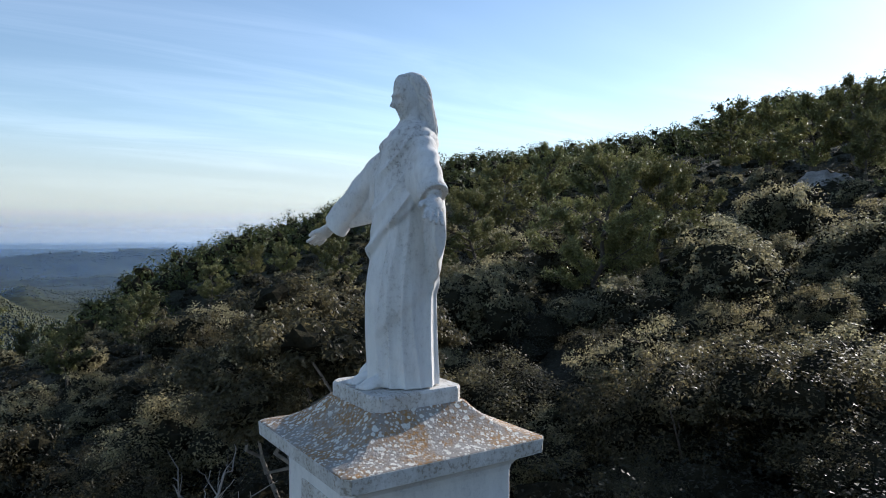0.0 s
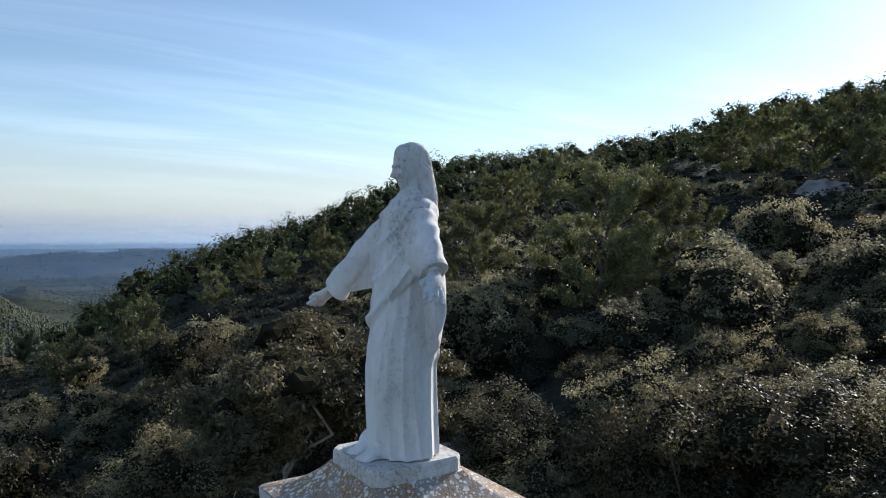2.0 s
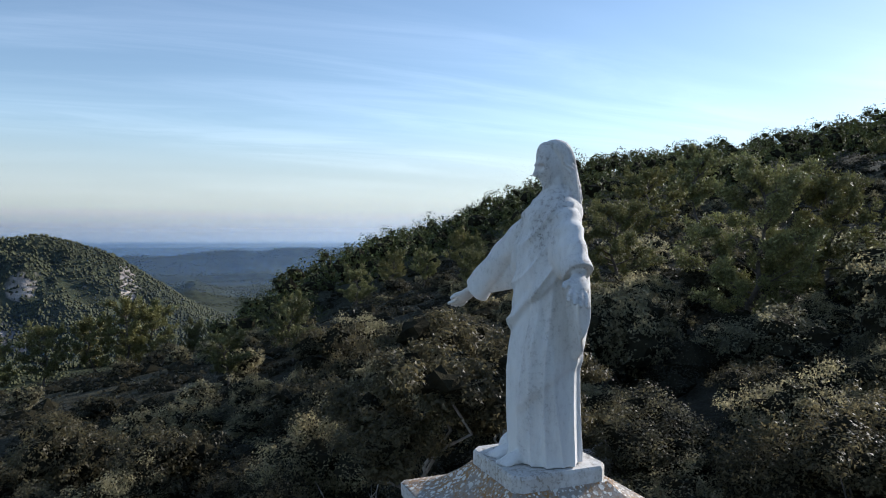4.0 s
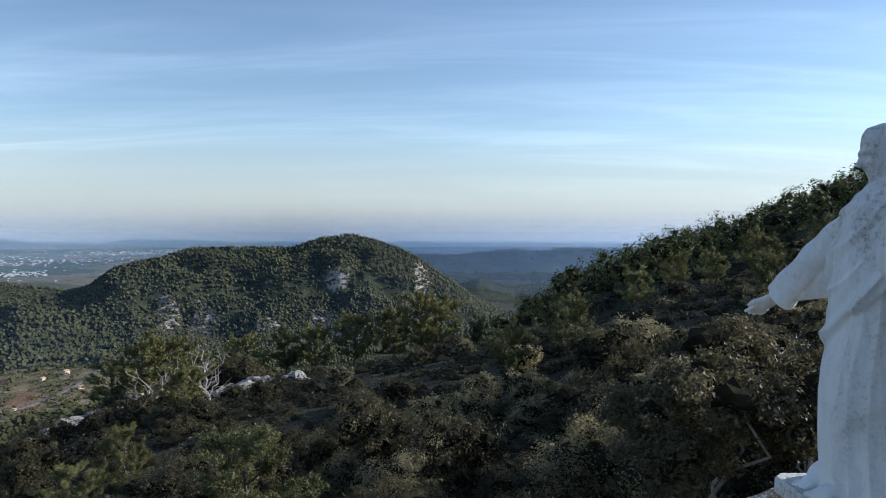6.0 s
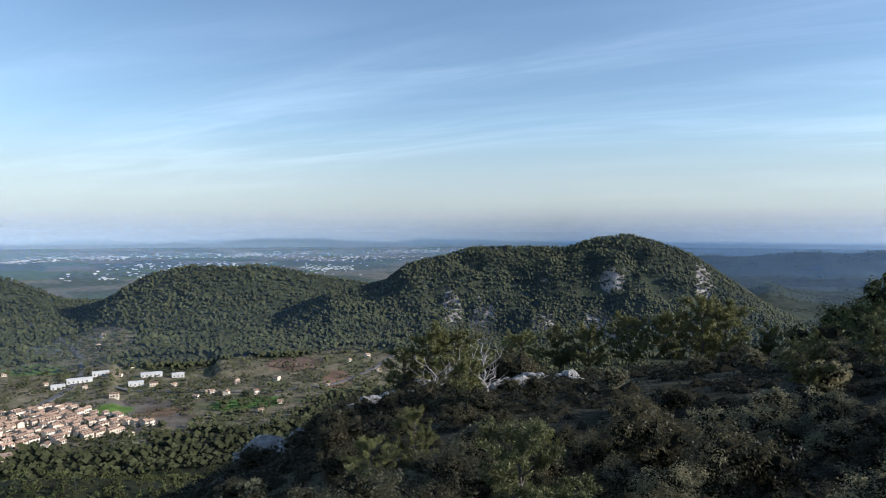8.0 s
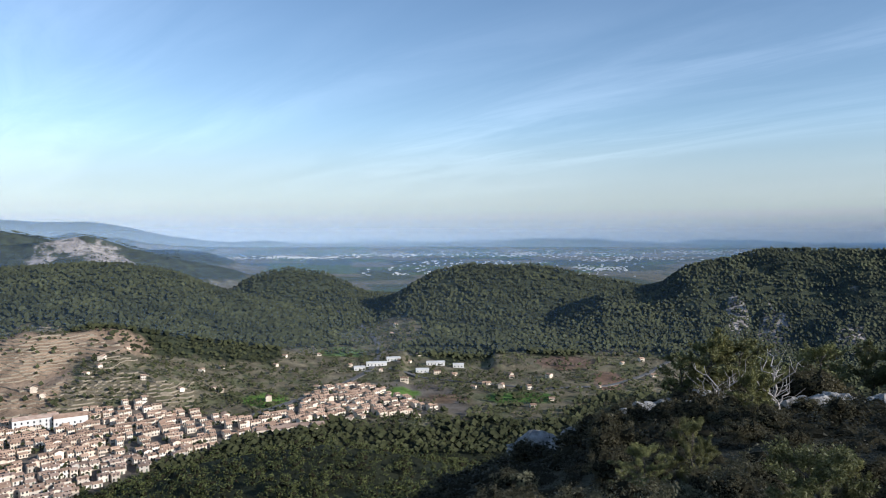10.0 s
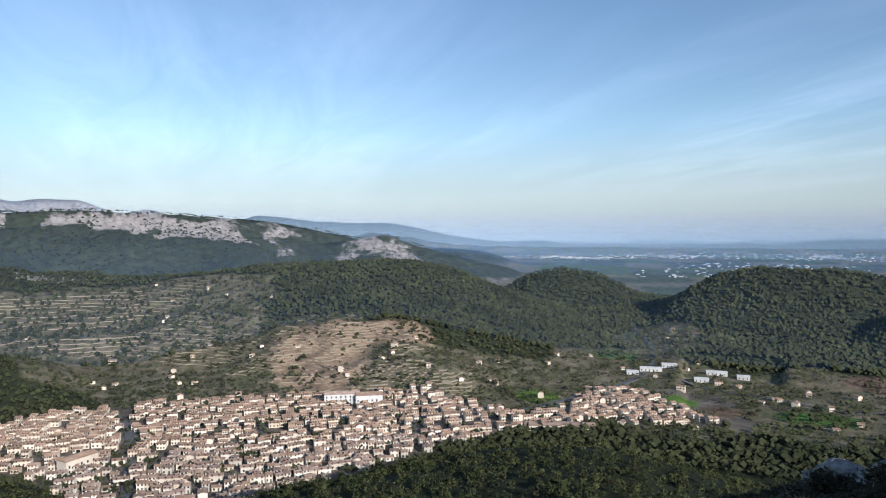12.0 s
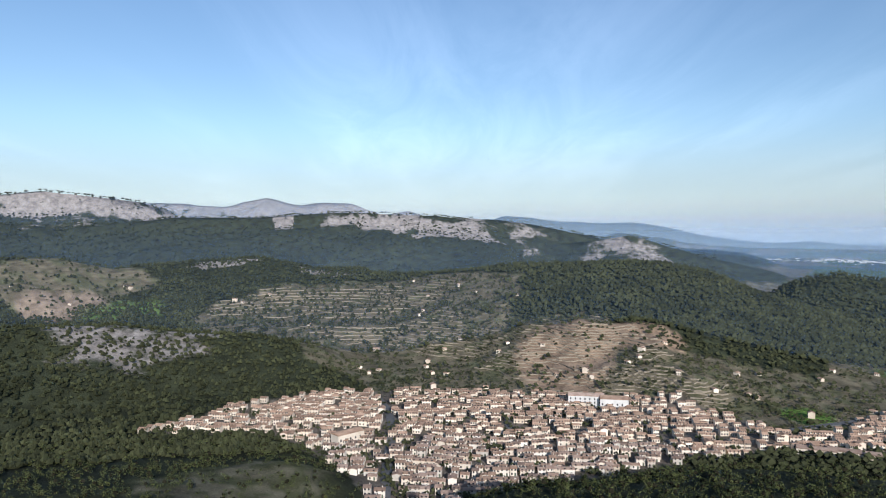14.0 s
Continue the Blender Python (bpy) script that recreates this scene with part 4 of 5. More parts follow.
def plants():
    g = np.random.default_rng(3)
    near_bush = [tagged(make_bush(11 + i, 2.6, 3.6, 22000, 0.037, LEAF_OAK_DARK if i % 2 else LEAF_MASTIC_LIT, sprays=130), "dense grey-green evergreen bush on the slope", "bush", "bushes near the statue") for i in range(4)]
    far_bush = [tagged(make_bush(31 + i, 2.8, 4.0, 3400, 0.105, LEAF_OAK_DARK if i % 2 else LEAF_MASTIC_LIT, fine=1), "dark evergreen bush on the scrubby slope", "bush", "bushes on the slope") for i in range(4)]
    mid_bush = [tagged(make_bush(41 + i, 2.6, 3.6, 9500, 0.056, LEAF_OAK_DARK if i % 2 else LEAF_MASTIC_LIT, sprays=90), "rounded evergreen bush with dark gaps, on the slope", "bush", "bushes near the statue") for i in range(4)]
    near_pine = [tagged(make_pine(51 + i, 6.0, 42000, 0.07, 0.05, 0.5, 0.12), "bushy green pine with low spreading limbs", "pine", "pines near the statue") for i in range(2)]
    far_pine = [tagged(make_pine(61 + i, 7.0, 11000, 0.14, 0.04 * (i - 1), 0.4, 0.3, limbs=20), "sunlit pine with a rounded airy crown", "pine", "pines on the spur") for i in range(4)]
    dead = [tagged(make_dead_tree(71 + i, 4.5), "bare bleached dead tree among the rocks", "dead tree") for i in range(2)]
    used = []

    def tone_at(bearing, r=30.0):
        # leaf colour carries light and shade: bright mastic on open slope, dark oak on spur
        # dark leaf at near right too, as the shaded side of the bushes
        p = 0.0 if bearing < -15 and r < 12 else 0.85 if bearing < 2 else 0.55 if bearing < 38 else 0.1
        return 2 * int(g.integers(2)) + (0 if g.random() < p else 1)

    def clear(x, y, d):
        for ux, uy, ud in used:
            if (x - ux) ** 2 + (y - uy) ** 2 < (0.5 * (d + ud)) ** 2:
                return False
        return True

    def put(src, bearing, r, size, sink=0.1, height=1.0, room=2.0):
        x, y = (float(v) for v in polar(bearing, r))
        used.append((x, y, room * size))
        return settle(src, bearing, r, g.uniform(0, 360), size, sink, height=height)

    used.append((MON_X, MON_Y, 3.2))
    # set plants: the oak behind the monument, the big pine, the lone pines
    oak = tagged(make_oak(81, 4.6, 36000, 0.046), "evergreen oak with several pale bare stems behind the pedestal", "oak")
    put(oak, 10.8, 12.0, 1.0, 0.2, 1.0, 4.6)
    put(oak, 5.0, 14.5, 0.85, 0.2, 1.0, 4.0)
    put(near_pine[0], -12.5, 27.0, 0.92, 0.3, 1.0, 4.0)
    put(near_pine[1], -17.5, 28.0, 0.75, 0.3, 1.0, 3.0)
    put(near_pine[1], -2.5, 34.0, 0.85, 0.3, 1.0, 3.0)
    put(near_pine[0], 49.4, 17.5, 0.62, 0.1, 0.95, 3.6)
    put(near_pine[1], 58.9, 33.0, 0.42, 0.1, 1.25, 3.0)
    put(near_pine[0], 63.0, 31.0, 0.42, 0.1, 1.0, 3.0)
    for b, r, s in ((60, 93, 0.9), (57.9, 90, 1.15), (55.6, 92, 1.1), (53.6, 97, 0.8), (50.2, 100, 1.0), (46.8, 102, 0.95), (44.6, 99, 0.9), (41.5, 100, 1.0), (38.4, 104, 1.05), (36.2, 101, 1.1), (34.2, 103, 1.1),
                    (31.2, 106, 0.8), (29.0, 46, 0.5), (24.0, 46, 0.55), (24.8, 110, 0.6), (18.5, 75, 0.6), (15.5, 85, 0.62), (12.8, 70, 0.5), (-25.5, 75, 0.95), (-28, 72, 1.0), (-30.5, 70, 1.0), (-33, 78, 1.0),
                    (-5, 60, 0.85), (-8.5, 70, 0.9), (1.5, 75, 0.7), (5.5, 85, 0.55), (9, 95, 0.55), (-22.5, 85, 1.0), (54.5, 60, 0.55), (48.5, 30, 0.3)):
        put(far_pine[int(r) % 4], b, r, s * 1.1, 0.3, 1.0, 3.0)
    # tall oak scrub and pines along the crest of the spur, dark leaf for its shade
    for i in range(13):
        put(far_bush[1 + 2 * (i % 2)], 50.0 + 1.35 * i + g.uniform(-0.4, 0.4), 92 + g.uniform(-4, 3), g.uniform(1.35, 1.9), 0.3, g.uniform(0.85, 1.1), 2.2)
    for i in range(12):
        put(far_bush[1 + 2 * (i % 2)], 54.0 + 1.3 * i + g.uniform(-0.5, 0.5), 66 + g.uniform(-9, 7), g.uniform(0.9, 1.4), 0.3, g.uniform(0.8, 1.0), 2.2)
    put(dead[0], 52.9, 76, 1.45, 0.0, 1.0, 4)
    put(dead[1], 57.2, 72, 1.2, 0.0, 1.0, 4)
    put(dead[1], 17.8, 11.5, 0.4)
    # scattered bushes: the slope is thick with them
    count = 0
    for i in range(4000):
        b, r = -38 + 104 * g.random() ** 1.4, 9.0 + 11 * g.random() ** 0.9
        x, y = (float(v) for v in polar(b, r))
        s = g.uniform(0.6, 1.15)
        top = 0.75 if b < 5 else 0.6
        if r < 11:
            s *= top * 0.8
        if not clear(x, y, 1.9 * s) or (abs(b - 9) < 9 and r < 11.2):
            continue
        put(near_bush[tone_at(b, r)], b, r, s, 0.15, g.uniform(0.75, 1.1), 1.9)
        count += 1
        if count >= 40:
            break
    count = 0
    for i in range(6000):
        b, r = g.uniform(-40, 80), 18 + 18 * g.random()
        x, y = (float(v) for v in polar(b, r))
        s = g.uniform(0.6, 1.25)
        if not clear(x, y, 2.2 * s):
            continue
        put(mid_bush[tone_at(b)], b, r, s, 0.15, g.uniform(0.75, 1.15), 2.2)
        count += 1
        if count >= 90:
            break
    count = 0
    for i in range(9000):
        b, r = g.uniform(-40, 84), 33 + 90 * g.random() ** 0.7
        x, y = (float(v) for v in polar(b, r))
        s = g.uniform(0.5, 1.05)
        if not clear(x, y, 2.5 * s):
            continue
        if g.random() < (0.08 if b < 45 else 0.02):
            put(far_pine[g.integers(4)], b, r, g.uniform(0.4, 0.8), 0.3, 1.0, 2.5)
        else:
            put(far_bush[tone_at(b)], b, r, s, 0.15, g.uniform(0.7, 1.1), 2.4)
        count += 1
        if count >= 215:
            break
    for src in (oak, *near_bush, *mid_bush, *far_bush, *near_pine, *far_pine, *dead):
        for o in (*src.children_recursive, src):
            bpy.data.objects.remove(o)


plants()


def clump_cloud(name, label, x, y, z, size, mat, tall=1.0, coarse=False, seed=0, kind="stuff", category="woods", lobes=1):
    """Far woods: an uneven, pointed clump for each tree, joined in one object."""
    g = np.random.default_rng(seed)
    bm = bmesh.new()
    bmesh.ops.create_icosphere(bm, subdivisions=1, radius=1)
    base = np.array([v.co[:] for v in bm.verts])
    tri = np.array([[v.index for v in f.verts] for f in bm.faces])
    bm.free()
    if coarse:
        base = np.array(((1, 0, -0.2), (-0.5, 0.87, -0.2), (-0.5, -0.87, -0.2), (0.5, 0.87, 0.4), (-1, 0, 0.4), (0.5, -0.87, 0.4), (0, 0, 1.0)))
        tri = np.array(((0, 3, 5), (3, 0, 1), (1, 4, 3), (4, 1, 2), (2, 5, 4), (5, 2, 0), (3, 4, 6), (4, 5, 6), (5, 3, 6)))
    if lobes > 1:
        x, y, z, size = (np.repeat(a, lobes) for a in (x, y, z, size))
        x, y = x + g.normal(0, 0.28, len(x)) * size, y + g.normal(0, 0.28, len(x)) * size
        z = z + g.uniform(-0.1, 0.35, len(x)) * size
        size = size * g.uniform(0.45, 0.8, len(x))
    n, k = len(x), len(base)
    jit = g.uniform(0.55, 1.25, (n, k, 1))
    v = base[None] * jit * (size * 0.5)[:, None, None]
    v[..., 2] *= tall * g.uniform(0.8, 1.25, (n, 1))
    v += np.stack([x, y, z + size * 0.42 * tall], -1)[:, None, :]
    f = (tri[None] + (np.arange(n) * k)[:, None, None]).reshape(-1, 3)
    return tagged(new(name, mesh_np(name, v.reshape(-1, 3), f, mat)), label, category, kind=kind)


def far_woods():
    g = np.random.default_rng(19)

    def field(n, b0, b1, r0, r1, keep, power=1.0):
        b, r = g.uniform(b0, b1, n), r0 * (r1 / r0) ** (g.random(n) ** power)
        x, y = polar(b, r)
        ok = keep(b, r, x, y)
        x, y, b, r = x[ok], y[ok], b[ok], r[ok]
        return x, y, land_height(x, y), b, r

    # thick scrub between the things on the near slope: rounded cushions of small leaves, dark as shaded gaps
    def cushions(n, r0, r1, k, wide, tall, leaf, mat, seed):
        x, y, z, b, r = field(n, -45, 102, r0, r1, lambda b, r, x, y: (np.hypot(x - MON_X, y - MON_Y) > 2.4) & ~((abs(b - 9) < 9) & (r < 10.8)), 0.75)
        m = len(x)
        w = wide * g.uniform(0.6, 1.3, m)
        d = g.normal(0, 1, (m * k, 3))
        d /= np.linalg.norm(d, axis=1)[:, None]
        d[:, 2] = abs(d[:, 2]) * 1.1 - 0.15
        q = (1 - 0.25 * g.random(m * k) ** 1.5) * (1 + 0.2 * np.sin(d[:, 0] * 6 + np.repeat(x, k)) * np.sin(d[:, 1] * 7))
        pts = np.repeat(np.stack([x, y, z], -1), k, 0) + d * (np.repeat(w, k) * q)[:, None] * np.array((0.5, 0.5, tall))
        me = leaf_mesh("undergrowth", pts, d, leaf, mat, 0.55, seed)
        tagged(new("undergrowth", me), "closed cover of low evergreen scrub on the slope", "undergrowth", kind="stuff")
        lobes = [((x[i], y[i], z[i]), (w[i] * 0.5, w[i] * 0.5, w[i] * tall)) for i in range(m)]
        tagged(new("scrub_mass", core_mesh("scrub_mass", lobes, 0.66, INNER_SHADE, seed, 1)), "twiggy inside of the low scrub, coloured near-black as shade", "undergrowth", kind="stuff")

    cushions(230, 7.5, 26, 1000, 2.2, 0.5, 0.036, LEAF_SCRUB_SHADED, 5)
    cushions(950, 22, 60, 170, 2.6, 0.27, 0.075, LEAF_SCRUB_SHADED, 6)
    cushions(1700, 50, 150, 70, 3.8, 0.27, 0.17, LEAF_SCRUB_SHADED, 7)

    def tuft_trees(name, label, x, y, z, size, k, leaf, seed, tall=1.0):
        """Pines too far to part: needle tufts round a shade-dark inside for each."""
        m = len(x)
        lobes = []
        for i in range(m):
            for j in range(3):
                o = g.normal(0, 0.2, 3) * size[i]
                w = size[i] * g.uniform(0.2, 0.34)
                lobes.append(((x[i] + o[0], y[i] + o[1], z[i] + size[i] * tall * (0.32 + 0.2 * j) + 0.3 * o[2]), (w, w, w * 0.8)))
        c, rad = np.array([l[0] for l in lobes]), np.array([l[1] for l in lobes])
        d = g.normal(0, 1, (len(lobes) * k, 3))
        d /= np.linalg.norm(d, axis=1)[:, None]
        pts = np.repeat(c, k, 0) + d * np.repeat(rad, k, 0) * g.uniform(0.7, 1.15, (len(d), 1))
        sz = np.repeat(np.repeat(size, 3) * leaf, k)
        tagged(new(name, leaf_mesh(name, pts, d, sz, PINEWOOD, 0.45, seed)), label, "woods", kind="stuff")
        tagged(new(name + "_mass", core_mesh(name + "_mass", lobes[1::3], 0.8, INNER_SHADE, seed, 1)), "shade-dark inside of the " + label, "woods", kind="stuff")

    # pines on the ridge above the statue
    x, y, z, b, r = field(1500, -44, 30, 100, 340, lambda b, r, x, y: r > 90, 0.6)
    tuft_trees("ridge_woods", "dark pine wood on the ridge against the sky", x, y, z, g.uniform(3.2, 7.8, len(x)), 42, 0.06, 2, 1.22)
    # woods on the steep slope over the town
    x, y, z, b, r = field(6200, 58, 160, 190, 600, lambda b, r, x, y: ~town_mask(b, r) & ((zone(b, r, 138, 400, 9, 60) + 0.8 * fbm(x / 18, y / 18, 3, 61) < 0.25) | (g.random(len(x)) < 0.5)))
    tuft_trees("slope_woods", "thick green pine wood on the slope above the town", x, y, z, g.uniform(3.2, 7.0, len(x)), 16, 0.10, 3, 1.05)

    def wooded(b, r, x, y):
        n = fbm(x / 60, y / 60, 3, 33)
        rocky = np.maximum.reduce([zone(b, r, 107, 2080, 6, 160), zone(b, r, 116, 2350, 6, 260), zone(b, r, 128, 2250, 8, 200) * 0.4])
        return (~town_mask(b, r)) & (~open_mask(b, r, x, y) | (g.random(len(x)) < 0.16)) & ((rocky + n * 0.8 < 0.4) | (g.random(len(x)) < 0.3)) & (zone(b, r, 146, 880, 7, 130) + 1.2 * n < 0.9)

    x, y, z, b, r = field(24000, 40, 160, 500, 950, wooded)
    clump_cloud("valley_woods", "pine and oak woods over the near side of the valley", x, y, z, g.uniform(2.4, 6.0, len(x)), WOODS, 1.15, True, seed=4)
    x, y, z, b, r = field(52000, 60, 160, 950, 1800, wooded)
    clump_cloud("hill_woods", "pine woods over the round hills", x, y, z, g.uniform(3.2, 7.5, len(x)), WOODS, 1.25, True, seed=8)
    x, y, z, b, r = field(25000, 26, 66, 950, 1500, wooded)
    clump_cloud("table_mountain_woods", "dark woods over the table mountain", x, y, z, g.uniform(2.6, 6.5, len(x)), WOODS, 1.25, True, seed=9)
    x, y, z, b, r = field(13000, 100, 160, 1700, 2900, wooded)
    clump_cloud("mountain_woods", "distant woods on the mountain flanks", x, y, z, np.interp(r, [1700, 2900], [7, 12]) * g.uniform(0.6, 1.1, len(x)), WOODS, 0.8, True, seed=5)
    x, y, z, b, r = field(11000, 0, 40, 1600, 3450, lambda b, r, x, y: (fbm(x / 150, y / 150, 2, 4) > -0.2))
    clump_cloud("coast_woods", "distant woods on the hills towards the sea", x, y, z, np.interp(r, [1700, 3400], [6, 12]) * g.uniform(0.6, 1.1, len(x)), WOODS, 0.7, True, seed=10)
    x, y, z, b, r = field(34000, 58, 158, 560, 1450, lambda b, r, x, y: open_mask(b, r, x, y) & ~town_mask(b, r) & (fbm(x / 22, y / 22, 3, 14) > -0.08) & (zone(b, r, 111.5, 830, 4.2, 130) < 0) & (zone(b, r, 105.5, 900, 3.5, 60) < 0))
    clump_cloud("orchard_trees", "scattered olive and almond trees on the terraces", x, y, z, g.uniform(1.4, 3.8, len(x)), WOODS, 0.9, True, seed=12, category="trees")
    # garden trees between the houses
    x, y, z, b, r = field(7500, 77, 147, 370, 770, lambda b, r, x, y: town_mask(b, r) & (fbm(x / 25, y / 25, 2, 8) > -0.06))
    clump_cloud("garden_trees", "dark garden trees between the village houses", x, y, z, g.uniform(2.2, 5.0, len(x)), WOODS, 1.2, True, seed=6, category="trees", lobes=2)


far_woods()


# ---- limestone outcrops ----
def make_rock(seed):
    bm = bmesh.new()
    bmesh.ops.create_icosphere(bm, subdivisions=4, radius=1)
    for v in bm.verts:
        p = v.co * 1.3 + Vector((seed * 3.1, 0, 0))
        v.co *= 1 + 0.35 * noise.fractal(p, 1.0, 2.0, 5) - 0.18 * abs(noise.noise(p * 2.5)) - 0.1 * abs(noise.noise(p * 6))
        v.co.z *= 0.75
    return tagged(new("rock", from_bm("rock", bm, ROCK, False)), "pale grey fissured limestone outcrop among the scrub", "rock", "limestone outcrops")


rocks = [make_rock(i) for i in range(3)]
for k, (b, r, s) in enumerate(((17.5, 8.3, 1.5), (14.0, 9.6, 1.3), (8.6, 9.6, 1.25), (3.6, 9.4, 1.0), (65.5, 82, 4.2), (62.5, 84, 4.0), (70.6, 86, 4.6), (57.8, 86, 5.5), (51.0, 78, 3.6), (46.5, 76, 2.2), (56.3, 70, 3.6),
                               (-28.8, 62, 2.6), (60.5, 88, 4.0), (49.0, 82, 2.6), (67.6, 73, 3.8), (-3.0, 15.0, 1.1), (55.6, 80, 3.4))):
    settle(rocks[k % 3], b, r, k * 67, s * 0.9, 0.2 * s)
for o in rocks:
    bpy.data.objects.remove(o)


# ---- the village ----
def box(bm, x0, x1, y0, y1, z0, z1):
    v = [bm.verts.new(p) for p in ((x0, y0, z0), (x1, y0, z0), (x1, y1, z0), (x0, y1, z0), (x0, y0, z1), (x1, y0, z1), (x1, y1, z1), (x0, y1, z1))]
    for f in ((0, 1, 2, 3), (4, 5, 6, 7), (0, 1, 5, 4), (1, 2, 6, 5), (2, 3, 7, 6), (3, 0, 4, 7)):
        bm.faces.new([v[i] for i in f])


def make_house(w, d, h, pitch, rows, seed):
    g = np.random.default_rng(seed)
    root = new("house")
    bm = bmesh.new()
    x, y = w / 2, d / 2
    rise = y * pitch
    v = [bm.verts.new(p) for p in ((-x, -y, -3), (x, -y, -3), (x, y, -3), (-x, y, -3), (-x, -y, h), (x, -y, h), (x, y, h), (-x, y, h), (-x, 0, h + rise), (x, 0, h + rise))]
    for f in ((0, 1, 5, 4), (2, 3, 7, 6), (1, 2, 6, 9, 5), (3, 0, 4, 8, 7), (0, 3, 2, 1)):
        bm.faces.new([v[i] for i in f])
    part("wall", from_bm("wall", bm, WALL), root)
    bm = bmesh.new()
    o, th = 0.35, 0.22
    for s in (-1, 1):
        e = [(-x - o, s * (y + o), h - o * pitch), (x + o, s * (y + o), h - o * pitch), (x + o, 0, h + rise), (-x - o, 0, h + rise)]
        lo = [bm.verts.new(p) for p in e]
        hi = [bm.verts.new((p[0], p[1], p[2] + th)) for p in e]
        bm.faces.new(lo)
        bm.faces.new(hi)
        for i in range(4):
            bm.faces.new((lo[i], lo[(i + 1) % 4], hi[(i + 1) % 4], hi[i]))
    part("roof", from_bm("roof", bm, TILES), root)
    bm = bmesh.new()
    box(bm, x * 0.4, x * 0.4 + 0.6, y * 0.3, y * 0.3 + 0.6, h, h + rise + 0.7)
    part("chimney", from_bm("chimney", bm, WALL), root)
    bm = bmesh.new()
    box(bm, -0.5, 0.5, -0.06, 0.06, -0.7, 0.7)
    pane = from_bm("window", bm, GLASS)
    bm = bmesh.new()
    box(bm, -0.55, 0.55, -0.06, 0.06, 0, 2.2)
    leaf = from_bm("door", bm, SHUTTER)
    cols = max(2, int(w / 3.2))
    for s in (-1, 1):
        for r in range(rows):
            for c in range(cols):
                px = -x + w * (c + 0.5) / cols
                if s < 0 and r == 0 and c == cols // 2:
                    part("door", leaf, root, m=pose(px, -y, 0))
                else:
                    part("window", pane, root, m=pose(px, s * y, 1.5 + 2.8 * r))
    return tagged(root, "cream-plastered village house with a clay tile roof", "house", "houses of the village")


